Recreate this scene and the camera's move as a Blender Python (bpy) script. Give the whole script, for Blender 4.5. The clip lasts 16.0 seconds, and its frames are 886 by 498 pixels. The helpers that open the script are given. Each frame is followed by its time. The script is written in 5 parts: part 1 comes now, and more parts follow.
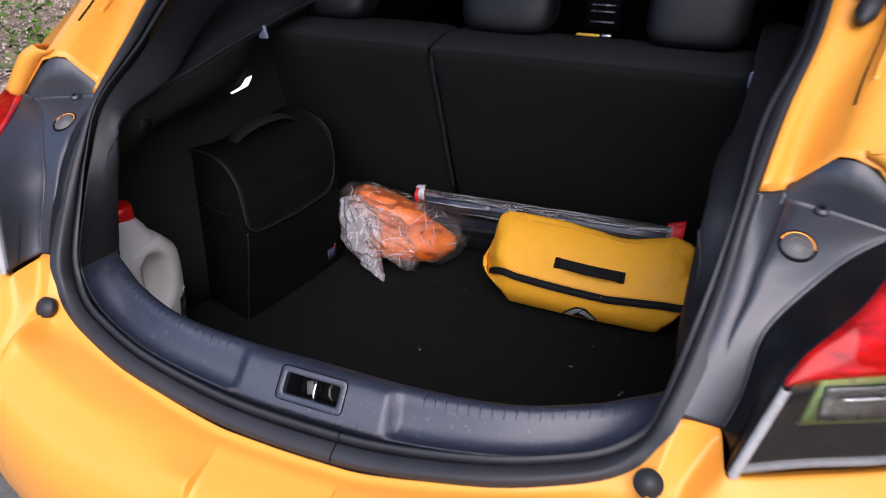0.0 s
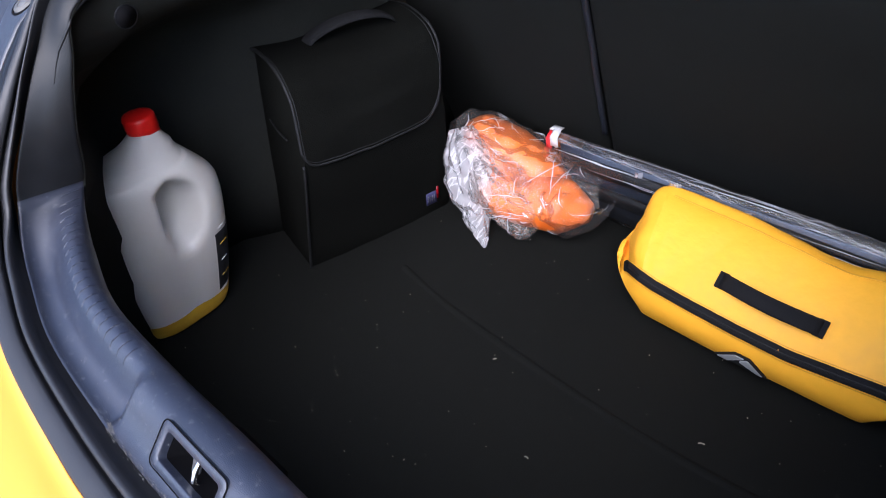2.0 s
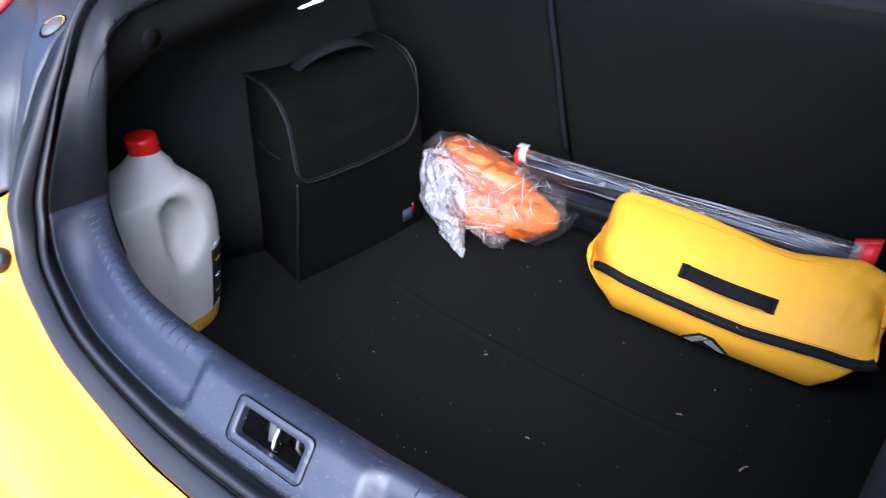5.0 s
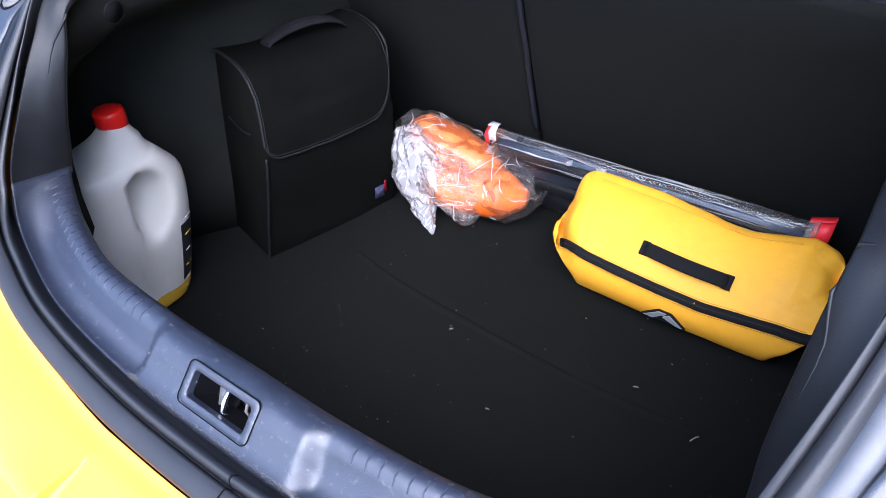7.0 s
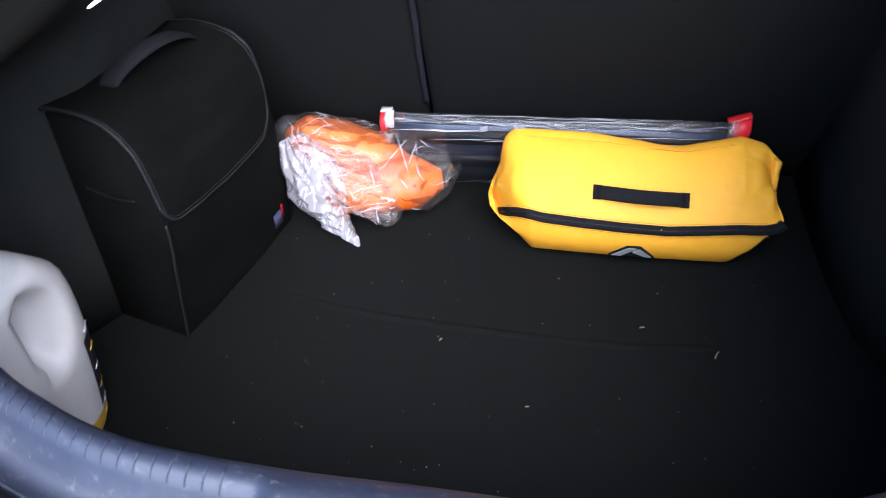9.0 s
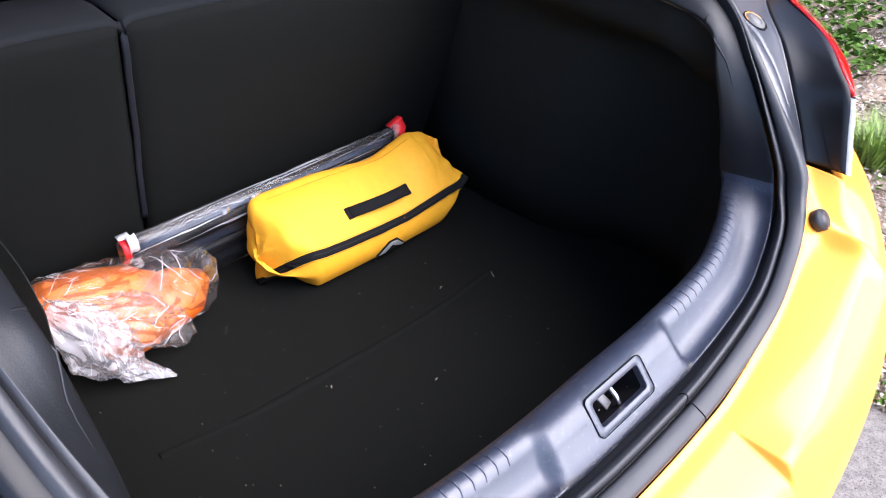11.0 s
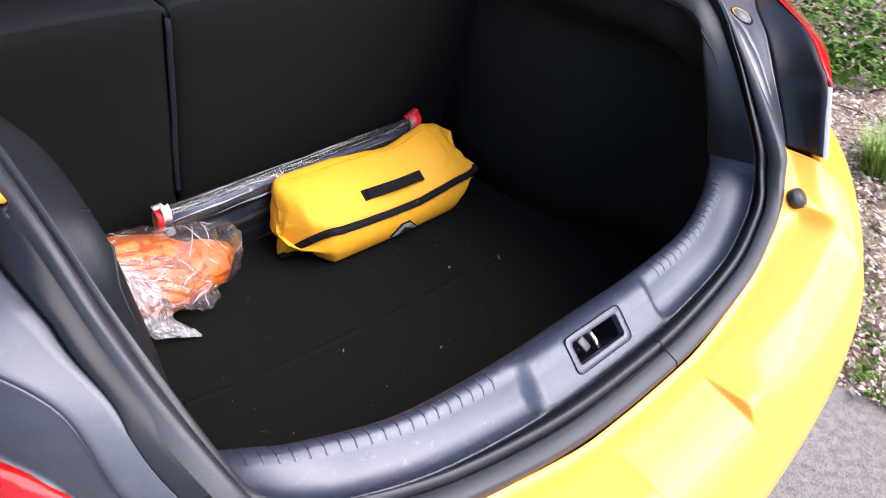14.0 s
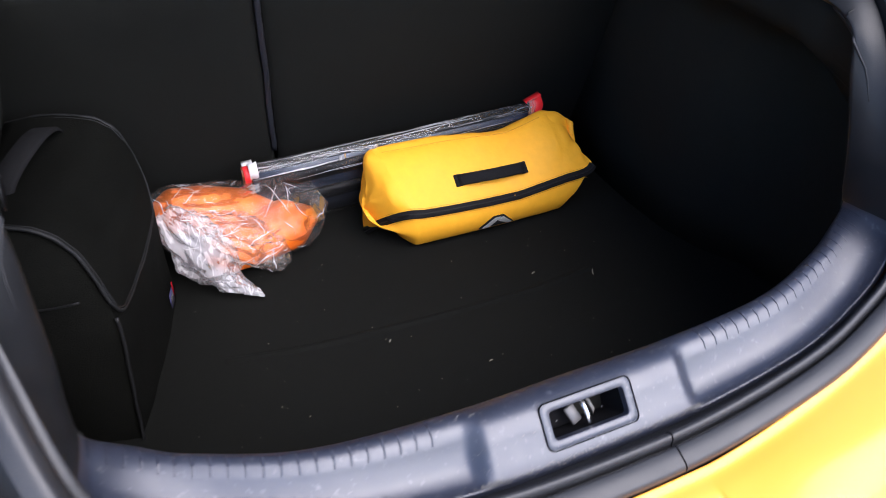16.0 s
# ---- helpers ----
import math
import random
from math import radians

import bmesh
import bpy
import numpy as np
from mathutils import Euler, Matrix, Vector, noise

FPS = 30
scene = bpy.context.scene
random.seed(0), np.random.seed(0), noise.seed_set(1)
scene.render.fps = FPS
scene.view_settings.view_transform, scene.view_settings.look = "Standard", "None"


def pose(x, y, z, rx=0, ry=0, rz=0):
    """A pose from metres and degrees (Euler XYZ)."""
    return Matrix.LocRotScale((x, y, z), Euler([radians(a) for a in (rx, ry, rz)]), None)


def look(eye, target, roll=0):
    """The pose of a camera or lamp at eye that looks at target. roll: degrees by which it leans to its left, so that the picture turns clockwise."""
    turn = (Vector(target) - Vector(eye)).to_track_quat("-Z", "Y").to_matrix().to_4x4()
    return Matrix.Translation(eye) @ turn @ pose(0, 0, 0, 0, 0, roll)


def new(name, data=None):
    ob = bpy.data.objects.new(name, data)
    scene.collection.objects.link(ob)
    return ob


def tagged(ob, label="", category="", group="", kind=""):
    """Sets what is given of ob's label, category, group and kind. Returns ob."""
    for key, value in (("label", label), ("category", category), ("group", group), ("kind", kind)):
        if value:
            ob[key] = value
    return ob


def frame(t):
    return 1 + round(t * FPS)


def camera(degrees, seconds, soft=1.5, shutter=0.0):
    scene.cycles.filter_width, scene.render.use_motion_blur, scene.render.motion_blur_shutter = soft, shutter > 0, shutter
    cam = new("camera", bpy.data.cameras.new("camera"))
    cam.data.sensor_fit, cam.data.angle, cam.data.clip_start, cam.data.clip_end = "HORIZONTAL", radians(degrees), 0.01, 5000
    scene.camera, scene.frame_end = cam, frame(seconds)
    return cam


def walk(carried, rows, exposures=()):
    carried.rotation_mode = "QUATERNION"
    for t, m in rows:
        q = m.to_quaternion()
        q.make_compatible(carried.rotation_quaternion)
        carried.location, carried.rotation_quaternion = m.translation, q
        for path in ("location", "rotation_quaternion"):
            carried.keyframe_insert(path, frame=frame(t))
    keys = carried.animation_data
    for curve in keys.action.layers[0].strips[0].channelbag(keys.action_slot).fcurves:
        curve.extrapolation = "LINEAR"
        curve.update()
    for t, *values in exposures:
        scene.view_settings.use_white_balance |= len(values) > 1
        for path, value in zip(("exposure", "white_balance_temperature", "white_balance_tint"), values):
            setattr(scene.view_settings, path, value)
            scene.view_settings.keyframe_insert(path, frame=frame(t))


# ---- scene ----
cam = camera(67.5, 16.0, soft=0.9, shutter=0.4)

PATH = [
    (0, (0.397, -0.523, 1.357), (-0.241, 1.024, 0.262), -1.3),
    (0.5, (0.331, -0.359, 1.308), (-0.368, 1.104, 0.137), -2.7),
    (1, (0.288, -0.249, 1.286), (-0.481, 1.133, 0.061), -4.4),
    (1.5, (0.345, -0.123, 1.237), (-0.577, 1.087, -0.062), -4.5),
    (2, (0.382, -0.065, 1.219), (-0.714, 0.981, -0.087), -5.9),
    (2.5, (0.396, -0.062, 1.22), (-0.715, 0.975, -0.081), -4.1),
    (3, (0.42, -0.151, 1.262), (-0.7, 0.905, -0.015), -4.7),
    (3.5, (0.431, -0.228, 1.279), (-0.61, 0.957, 0.05), -4.1),
    (4, (0.416, -0.261, 1.276), (-0.592, 0.967, 0.061), -2.7),
    (4.5, (0.362, -0.256, 1.247), (-0.69, 0.941, 0.039), -3.9),
    (5, (0.355, -0.215, 1.239), (-0.595, 1.044, 0.009), -2.3),
    (5.2, (0.362, -0.221, 1.233), (-0.547, 1.056, -0.009), -2.2),
    (7.3, (0.409, -0.197, 1.241), (-0.514, 1.027, -0.044), -1.1),
    (7.5, (0.411, -0.15, 1.223), (-0.576, 1.027, -0.058), -2.2),
    (8, (0.33, -0.139, 1.197), (-0.629, 1.008, -0.132), -1.6),
    (8.5, (0.184, -0.189, 1.224), (-0.314, 1.189, -0.137), -4.6),
    (9, (0.077, -0.206, 1.222), (-0.199, 1.225, -0.148), -3.2),
    (9.5, (-0.066, -0.141, 1.226), (0.156, 1.258, -0.187), -3.8),
    (10, (-0.225, -0.174, 1.227), (0.41, 1.144, -0.137), -0.1),
    (10.2, (-0.293, -0.21, 1.277), (0.497, 1.062, -0.05), 0.1),
    (12.3, (-0.524, -0.198, 1.265), (0.698, 0.86, 0.088), 2.0),
    (12.5, (-0.543, -0.208, 1.284), (0.674, 0.857, 0.107), 1.4),
    (13, (-0.607, -0.257, 1.286), (0.582, 0.832, 0.102), 0.6),
    (13.5, (-0.588, -0.296, 1.288), (0.574, 0.808, 0.091), 0.4),
    (14, (-0.51, -0.303, 1.269), (0.578, 0.883, 0.082), 2.1),
    (14.5, (-0.463, -0.324, 1.268), (0.491, 0.957, 0.064), 2.0),
    (15, (-0.417, -0.341, 1.27), (0.353, 1.042, 0.048), 0.7),
    (15.5, (-0.37, -0.365, 1.274), (0.305, 1.048, 0.03), 0.0),
    (16, (-0.267, -0.319, 1.251), (0.31, 1.115, -0.018), -0.6),
]
# exposure and white balance follow the clip's own automatic exposure
walk(cam, [(t, look(eye, target, roll)) for t, eye, target, roll in PATH],
     exposures=[(0.0, 0.86, 6400, 21), (1.0, 1.27, 6150, 20), (2.0, 1.76, 5900, 18), (2.5, 1.86, 5820, 18), (3.5, 2.14, 5620, 17), (5.0, 2.04, 5580, 17),
                (8.0, 2.22, 5620, 17), (9.0, 2.16, 5700, 17), (10.0, 2.24, 5950, 18), (13.0, 2.28, 6250, 20), (14.0, 2.02, 6300, 20), (14.5, 1.94, 6320, 20), (16.0, 1.80, 6250, 18)])

# ---- light ----
SUN_EL, SUN_AZ = 50.0, 153.0
world = bpy.data.worlds.new("sky")
scene.world = world
world.use_nodes = True
wn = world.node_tree.nodes
sky = wn.new("ShaderNodeTexSky")
sky.sky_type = "NISHITA"
sky.sun_disc = False
sky.dust_density = 1.0
sky.sun_elevation, sky.sun_rotation = radians(SUN_EL), radians(SUN_AZ)
world.node_tree.links.new(sky.outputs[0], wn["Background"].inputs[0])
wn["Background"].inputs[1].default_value = 0.15
sun = new("sun", bpy.data.lights.new("sun", "SUN"))
sun.data.energy, sun.data.angle, sun.data.color = 2.15, radians(66), (1.0, 0.96, 0.9)
a = radians(SUN_AZ)
sun.matrix_world = look((0, 0, 5), Vector((0, 0, 5)) - Vector((math.sin(a) * math.cos(radians(SUN_EL)), math.cos(a) * math.cos(radians(SUN_EL)), math.sin(radians(SUN_EL)))))


# ---- materials ----
def mat(name, base, rough=0.5, metal=0.0, vary=0.12, scale=30.0, bump=0.0, bump_scale=200.0, coat=0.0, coat_ior=1.5, spec=0.5,
        stain=None, stain_scale=6.0, stain_at=0.6, rough_vary=0.08, island=False):
    """A principled material: colour varied at two scales, optional stain colour, fine relief."""
    m = bpy.data.materials.new(name)
    m.use_nodes = True
    nt = m.node_tree
    n, l = nt.nodes, nt.links
    b = n["Principled BSDF"]
    b.inputs["Roughness"].default_value = rough
    b.inputs["Metallic"].default_value = metal
    b.inputs["Specular IOR Level"].default_value = spec
    b.inputs["Coat Weight"].default_value = coat
    b.inputs["Coat Roughness"].default_value = 0.13
    b.inputs["Coat IOR"].default_value = coat_ior
    co = n.new("ShaderNodeTexCoord")
    n1 = n.new("ShaderNodeTexNoise")
    n1.inputs["Scale"].default_value, n1.inputs["Detail"].default_value = scale, 6.0
    n2 = n.new("ShaderNodeTexNoise")
    n2.inputs["Scale"].default_value, n2.inputs["Detail"].default_value = scale / 8, 3.0
    l.new(co.outputs["Object"], n1.inputs["Vector"])
    l.new(co.outputs["Object"], n2.inputs["Vector"])
    add = n.new("ShaderNodeMath")
    add.operation = "ADD"
    l.new(n1.outputs["Fac"], add.inputs[0])
    l.new(n2.outputs["Fac"], add.inputs[1])
    ramp = n.new("ShaderNodeMapRange")
    ramp.inputs[1].default_value, ramp.inputs[2].default_value = 0.6, 1.4
    ramp.inputs[3].default_value, ramp.inputs[4].default_value = 1 - vary, 1 + vary
    l.new(add.outputs[0], ramp.inputs[0])
    mul = n.new("ShaderNodeMix")
    mul.data_type, mul.blend_type = "RGBA", "MULTIPLY"
    mul.inputs[0].default_value = 1.0
    mul.inputs[6].default_value = (*base, 1)
    l.new(ramp.outputs[0], mul.inputs[7])
    colour = mul.outputs[2]
    if island:
        geo = n.new("ShaderNodeNewGeometry")
        hs = n.new("ShaderNodeHueSaturation")
        mr = n.new("ShaderNodeMapRange")
        mr.inputs[3].default_value, mr.inputs[4].default_value = 0.45, 1.5
        l.new(geo.outputs["Random Per Island"], mr.inputs[0])
        l.new(mr.outputs[0], hs.inputs["Value"])
        l.new(colour, hs.inputs["Color"])
        colour = hs.outputs[0]
    if stain:
        n3 = n.new("ShaderNodeTexNoise")
        n3.inputs["Scale"].default_value, n3.inputs["Detail"].default_value = stain_scale, 8.0
        l.new(co.outputs["Object"], n3.inputs["Vector"])
        mr = n.new("ShaderNodeMapRange")
        mr.inputs[1].default_value, mr.inputs[2].default_value = stain_at, stain_at + 0.15
        l.new(n3.outputs["Fac"], mr.inputs[0])
        mx = n.new("ShaderNodeMix")
        mx.data_type = "RGBA"
        l.new(mr.outputs[0], mx.inputs[0])
        l.new(colour, mx.inputs[6])
        mx.inputs[7].default_value = (*stain, 1)
        colour = mx.outputs[2]
    l.new(colour, b.inputs["Base Color"])
    rr = n.new("ShaderNodeMapRange")
    rr.inputs[1].default_value, rr.inputs[2].default_value = 0.6, 1.4
    rr.inputs[3].default_value, rr.inputs[4].default_value = max(rough - rough_vary, 0.02), min(rough + rough_vary, 1)
    l.new(add.outputs[0], rr.inputs[0])
    l.new(rr.outputs[0], b.inputs["Roughness"])
    if bump:
        n4 = n.new("ShaderNodeTexNoise")
        n4.inputs["Scale"].default_value, n4.inputs["Detail"].default_value = bump_scale, 4.0
        l.new(co.outputs["Object"], n4.inputs["Vector"])
        bp = n.new("ShaderNodeBump")
        bp.inputs["Strength"].default_value, bp.inputs["Distance"].default_value = bump, 0.002
        l.new(n4.outputs["Fac"], bp.inputs["Height"])
        l.new(bp.outputs[0], b.inputs["Normal"])
    return m


def film_mat(name, haze=0.12, tint=(0.95, 0.96, 1.0), rough=0.06, bump=0.6, scale=45.0, gloss=0.8, lines=4.0, stretch=(0.55, 1.5, 0.9), turn=(0.3, 0.5, 0.6)):
    """Thin clear film: see-through, a little milky, glossy by Fresnel."""
    m = bpy.data.materials.new(name)
    m.use_nodes = True
    n, l = m.node_tree.nodes, m.node_tree.links
    n.remove(n["Principled BSDF"])
    tr, di, tl, gl = (n.new("ShaderNodeBsdf" + k) for k in ("Transparent", "Diffuse", "Translucent", "Glossy"))
    di.inputs[0].default_value = tl.inputs[0].default_value = (*tint, 1)
    gl.inputs["Roughness"].default_value = rough
    co, nz, bp, fr = n.new("ShaderNodeTexCoord"), n.new("ShaderNodeTexNoise"), n.new("ShaderNodeBump"), n.new("ShaderNodeFresnel")
    nz.inputs["Scale"].default_value, nz.inputs["Detail"].default_value = scale, 3.0
    bp.inputs["Strength"].default_value, bp.inputs["Distance"].default_value = bump, 0.006
    nz.inputs["Distortion"].default_value = 1.2
    off, ridge = n.new("ShaderNodeMath"), n.new("ShaderNodeMath")
    off.operation, ridge.operation = "SUBTRACT", "ABSOLUTE"
    off.inputs[1].default_value = 0.5
    l.new(nz.outputs["Fac"], off.inputs[0])
    l.new(off.outputs[0], ridge.inputs[0])
    fr.inputs["IOR"].default_value = 1.5
    mp = n.new("ShaderNodeMapping")
    mp.inputs["Scale"].default_value = stretch
    mp.inputs["Rotation"].default_value = turn
    l.new(co.outputs["Object"], mp.inputs["Vector"])
    l.new(mp.outputs[0], nz.inputs["Vector"])
    l.new(ridge.outputs[0], bp.inputs["Height"])
    l.new(bp.outputs[0], gl.inputs["Normal"])
    l.new(bp.outputs[0], fr.inputs["Normal"])
    a1, a2, a3 = (n.new("ShaderNodeMixShader") for _ in range(3))
    a1.inputs[0].default_value = 0.5
    l.new(di.outputs[0], a1.inputs[1])
    l.new(tl.outputs[0], a1.inputs[2])
    # haze whitens along the noise ridges: fold highlights put into the colour
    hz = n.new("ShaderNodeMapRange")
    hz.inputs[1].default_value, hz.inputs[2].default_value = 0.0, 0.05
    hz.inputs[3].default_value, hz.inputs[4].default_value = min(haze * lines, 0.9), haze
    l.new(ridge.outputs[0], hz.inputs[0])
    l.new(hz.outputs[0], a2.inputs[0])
    l.new(tr.outputs[0], a2.inputs[1])
    l.new(a1.outputs[0], a2.inputs[2])
    soft_ = n.new("ShaderNodeMath")
    soft_.operation = "MULTIPLY"
    soft_.inputs[1].default_value = gloss
    l.new(fr.outputs[0], soft_.inputs[0])
    l.new(soft_.outputs[0], a3.inputs[0])
    l.new(a2.outputs[0], a3.inputs[1])
    l.new(gl.outputs[0], a3.inputs[2])
    l.new(a3.outputs[0], n["Material Output"].inputs[0])
    return m


def lens_mat(name, colour, rough=0.08, trans=0.75):
    m = bpy.data.materials.new(name)
    m.use_nodes = True
    b = m.node_tree.nodes["Principled BSDF"]
    b.inputs["Base Color"].default_value = (*colour, 1)
    b.inputs["Roughness"].default_value = rough
    b.inputs["Transmission Weight"].default_value = trans
    b.inputs["IOR"].default_value = 1.3
    b.inputs["Coat Weight"].default_value = 0.15
    n, l = m.node_tree.nodes, m.node_tree.links
    co, mp, nz, mx = n.new("ShaderNodeTexCoord"), n.new("ShaderNodeMapping"), n.new("ShaderNodeTexNoise"), n.new("ShaderNodeMix")
    mp.inputs["Scale"].default_value = (0.5, 0.5, 2.0)
    nz.inputs["Scale"].default_value, nz.inputs["Detail"].default_value = 45.0, 5.0
    mx.data_type = "RGBA"
    mx.inputs[6].default_value = (*[c * 0.55 for c in colour], 1)
    mx.inputs[7].default_value = (*[min(c * 1.25, 1) for c in colour], 1)
    ct = n.new("ShaderNodeMapRange")
    ct.inputs[1].default_value, ct.inputs[2].default_value = 0.38, 0.62
    l.new(co.outputs["Object"], mp.inputs["Vector"])
    l.new(mp.outputs[0], nz.inputs["Vector"])
    l.new(nz.outputs["Fac"], ct.inputs[0])
    l.new(ct.outputs[0], mx.inputs[0])
    l.new(mx.outputs[2], b.inputs["Base Color"])
    return m


def hdpe_mat(name):
    """Milky translucent plastic."""
    m = mat(name, (0.80, 0.775, 0.715), 0.32, vary=0.04, scale=20, bump=0.15, bump_scale=90)
    n, l = m.node_tree.nodes, m.node_tree.links
    tl, mx = n.new("ShaderNodeBsdfTranslucent"), n.new("ShaderNodeMixShader")
    tl.inputs[0].default_value = (0.72, 0.71, 0.66, 1)
    mx.inputs[0].default_value = 0.34
    l.new(n["Principled BSDF"].outputs[0], mx.inputs[1])
    l.new(tl.outputs[0], mx.inputs[2])
    l.new(mx.outputs[0], n["Material Output"].inputs[0])
    return m


PAINT = mat("yellow_paint", (0.82, 0.328, 0.044), 0.34, vary=0.03, scale=12, spec=0.18, coat=0.5, coat_ior=1.42, rough_vary=0.05, bump=0.02, bump_scale=900)
PLASTIC = mat("black_grained_plastic", (0.022, 0.0235, 0.027), 0.55, vary=0.12, scale=60, bump=0.22, bump_scale=900, stain=(0.09, 0.09, 0.085), stain_scale=22, stain_at=0.66)
SILL = mat("scuffed_sill_plastic", (0.0172, 0.0208, 0.0345), 0.40, vary=0.12, scale=70, bump=0.25, bump_scale=1100, stain=(0.070, 0.074, 0.086), stain_scale=150, stain_at=0.60, spec=0.9)
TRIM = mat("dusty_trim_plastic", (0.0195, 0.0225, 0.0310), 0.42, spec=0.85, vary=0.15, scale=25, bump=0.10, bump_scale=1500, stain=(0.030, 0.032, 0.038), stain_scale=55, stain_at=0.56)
RUBBER = mat("black_rubber", (0.0185, 0.0190, 0.0215), 0.50, spec=0.45, vary=0.15, scale=40, bump=0.1, bump_scale=500)
CARPET = mat("black_boot_carpet", (0.0055, 0.0059, 0.0050), 0.95, vary=0.25, scale=220, bump=0.6, bump_scale=1400, spec=0.15)
LINING = mat("black_side_lining", (0.0150, 0.0157, 0.0136), 0.85, vary=0.2, scale=160, bump=0.4, bump_scale=1200, spec=0.10)
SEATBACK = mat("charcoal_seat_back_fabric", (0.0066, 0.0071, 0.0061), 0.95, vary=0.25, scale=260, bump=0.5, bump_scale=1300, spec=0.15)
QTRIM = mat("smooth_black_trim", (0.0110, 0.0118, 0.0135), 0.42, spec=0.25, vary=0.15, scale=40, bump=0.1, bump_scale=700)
# darker, duller version of TRIM: dark reflections put into the base colour
HOLLOW = mat("darkened_trim_wall", (0.0060, 0.0064, 0.0072), 0.34, spec=0.22, vary=0.12, scale=30, bump=0.04, bump_scale=700)
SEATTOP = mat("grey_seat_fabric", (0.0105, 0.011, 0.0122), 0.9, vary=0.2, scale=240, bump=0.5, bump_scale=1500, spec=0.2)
CAPGREY = mat("dusty_grey_cap", (0.115, 0.111, 0.105), 0.6, vary=0.25, scale=90, stain=(0.16, 0.15, 0.14), stain_scale=40, stain_at=0.6)
CLIPGREY = mat("pale_clip_plastic", (0.20, 0.23, 0.32), 0.35, vary=0.1)
LEATHER = mat("black_leatherette", (0.005, 0.005, 0.006), 0.45, spec=0.3, vary=0.15, scale=70, bump=0.3, bump_scale=600)
DARK = mat("dark_cavity", (0.005, 0.005, 0.006), 0.8, vary=0.1, spec=0.08)
METAL = mat("bare_steel", (0.62, 0.62, 0.62), 0.28, metal=1.0, vary=0.1, scale=80)
BAGYEL = mat("yellow_bag_fabric", (0.90, 0.425, 0.022), 0.58, vary=0.06, scale=60, bump=0.9, bump_scale=26, stain=(0.74, 0.31, 0.010), stain_scale=7, stain_at=0.64, spec=0.35)
WEB = mat("black_webbing", (0.0085, 0.0085, 0.0095), 0.8, vary=0.2, scale=300, bump=0.6, bump_scale=1500, spec=0.2)
BAGBLK = mat("black_bag_fabric", (0.0046, 0.0048, 0.0040), 0.9, vary=0.35, scale=90, bump=0.6, bump_scale=500, spec=0.05)
PIPING = mat("dark_piping", (0.0085, 0.009, 0.0095), 0.6, spec=0.3, vary=0.15, scale=120)
JUG = hdpe_mat("milky_jug_plastic")
AMBER = mat("amber_jug_base", (0.55, 0.33, 0.03), 0.35, vary=0.1, scale=30)
REDCAP = mat("red_cap_plastic", (0.72, 0.012, 0.008), 0.35, vary=0.06, scale=60)
CRUST = mat("bread_crust", (0.74, 0.155, 0.008), 0.40, vary=0.30, scale=40, bump=0.4, bump_scale=140, stain=(0.50, 0.075, 0.008), stain_scale=9, stain_at=0.47)
FILM = film_mat("clear_bag_film", 0.050, tint=(1.0, 0.98, 0.95), rough=0.16, bump=0.6, scale=24, gloss=0.5, lines=2.6, stretch=(0.9, 1.2, 0.8), turn=(0.3, 0.5, 0.25))
FILMMID = film_mat("folded_bag_film", 0.12, tint=(1.0, 0.98, 0.95), rough=0.16, bump=0.6, scale=26, gloss=0.5, lines=2.4, stretch=(0.8, 1.3, 0.8), turn=(0.2, 0.6, 0.4))
FILMWHITE = film_mat("bunched_bag_film", 0.33, rough=0.18, bump=0.45, scale=30, gloss=0.5, lines=2.0, stretch=(1.8, 0.6, 0.4), turn=(0.5, 0.2, 0.4))
FILMEDGE = film_mat("sleeve_edge_film", 0.035, bump=0.2, scale=24, gloss=0.6, lines=9.0, stretch=(0.10, 1.6, 1.6), turn=(0, 0.03, 0))
# white film for the threads that stand for highlights on folds
FILMGLINT = film_mat("painted_film_glint", 0.55, bump=0.1, scale=10, gloss=0.6, lines=1.2)
SEAM = mat("ochre_stitching", (0.62, 0.28, 0.014), 0.8, vary=0.2, scale=200)
SLEEVE = film_mat("clear_sleeve", 0.016, bump=0.12, scale=14, gloss=0.7, lines=3.0, stretch=(0.10, 1.4, 1.4), turn=(0, 0.04, 0))
STRAP = mat("navy_seat_strap", (0.011, 0.013, 0.018), 0.55, vary=0.2, scale=200, bump=0.4, bump_scale=1200, spec=0.3)
INSERT = mat("dark_blue_insert", (0.030, 0.042, 0.070), 0.4, vary=0.2, scale=30)
REDCARD = mat("red_card", (0.72, 0.02, 0.025), 0.5, vary=0.06)
WHITECARD = mat("white_card", (0.55, 0.55, 0.56), 0.5, vary=0.06)
REDLENS = lens_mat("red_lens", (0.98, 0.02, 0.016), 0.05, 0.62)
LAMPRED = mat("lamp_red_reflector", (0.80, 0.05, 0.04), 0.25, metal=0.3, vary=0.45, scale=60, bump=1.0, bump_scale=90)
LAMPDARK = mat("dark_red_plastic", (0.22, 0.004, 0.008), 0.18, vary=0.1)
LENSDULL = mat("worn_grey_steel", (0.075, 0.072, 0.072), 0.5, vary=0.3, scale=150)
LENSPALE = mat("pale_lens_edge", (0.34, 0.34, 0.33), 0.3, vary=0.15, scale=60)
LENSGREY = mat("grey_lens_edge", (0.15, 0.15, 0.145), 0.3, vary=0.15, scale=60)
RIMGREEN = mat("green_tinted_frame", (0.13, 0.20, 0.06), 0.3, metal=0.7, vary=0.1)
CLEARLENS = film_mat("clear_lens", 0.0, bump=0.02, scale=3, gloss=0.18)
GLASS = lens_mat("tinted_glass", (0.12, 0.13, 0.13), 0.03, 0.95)
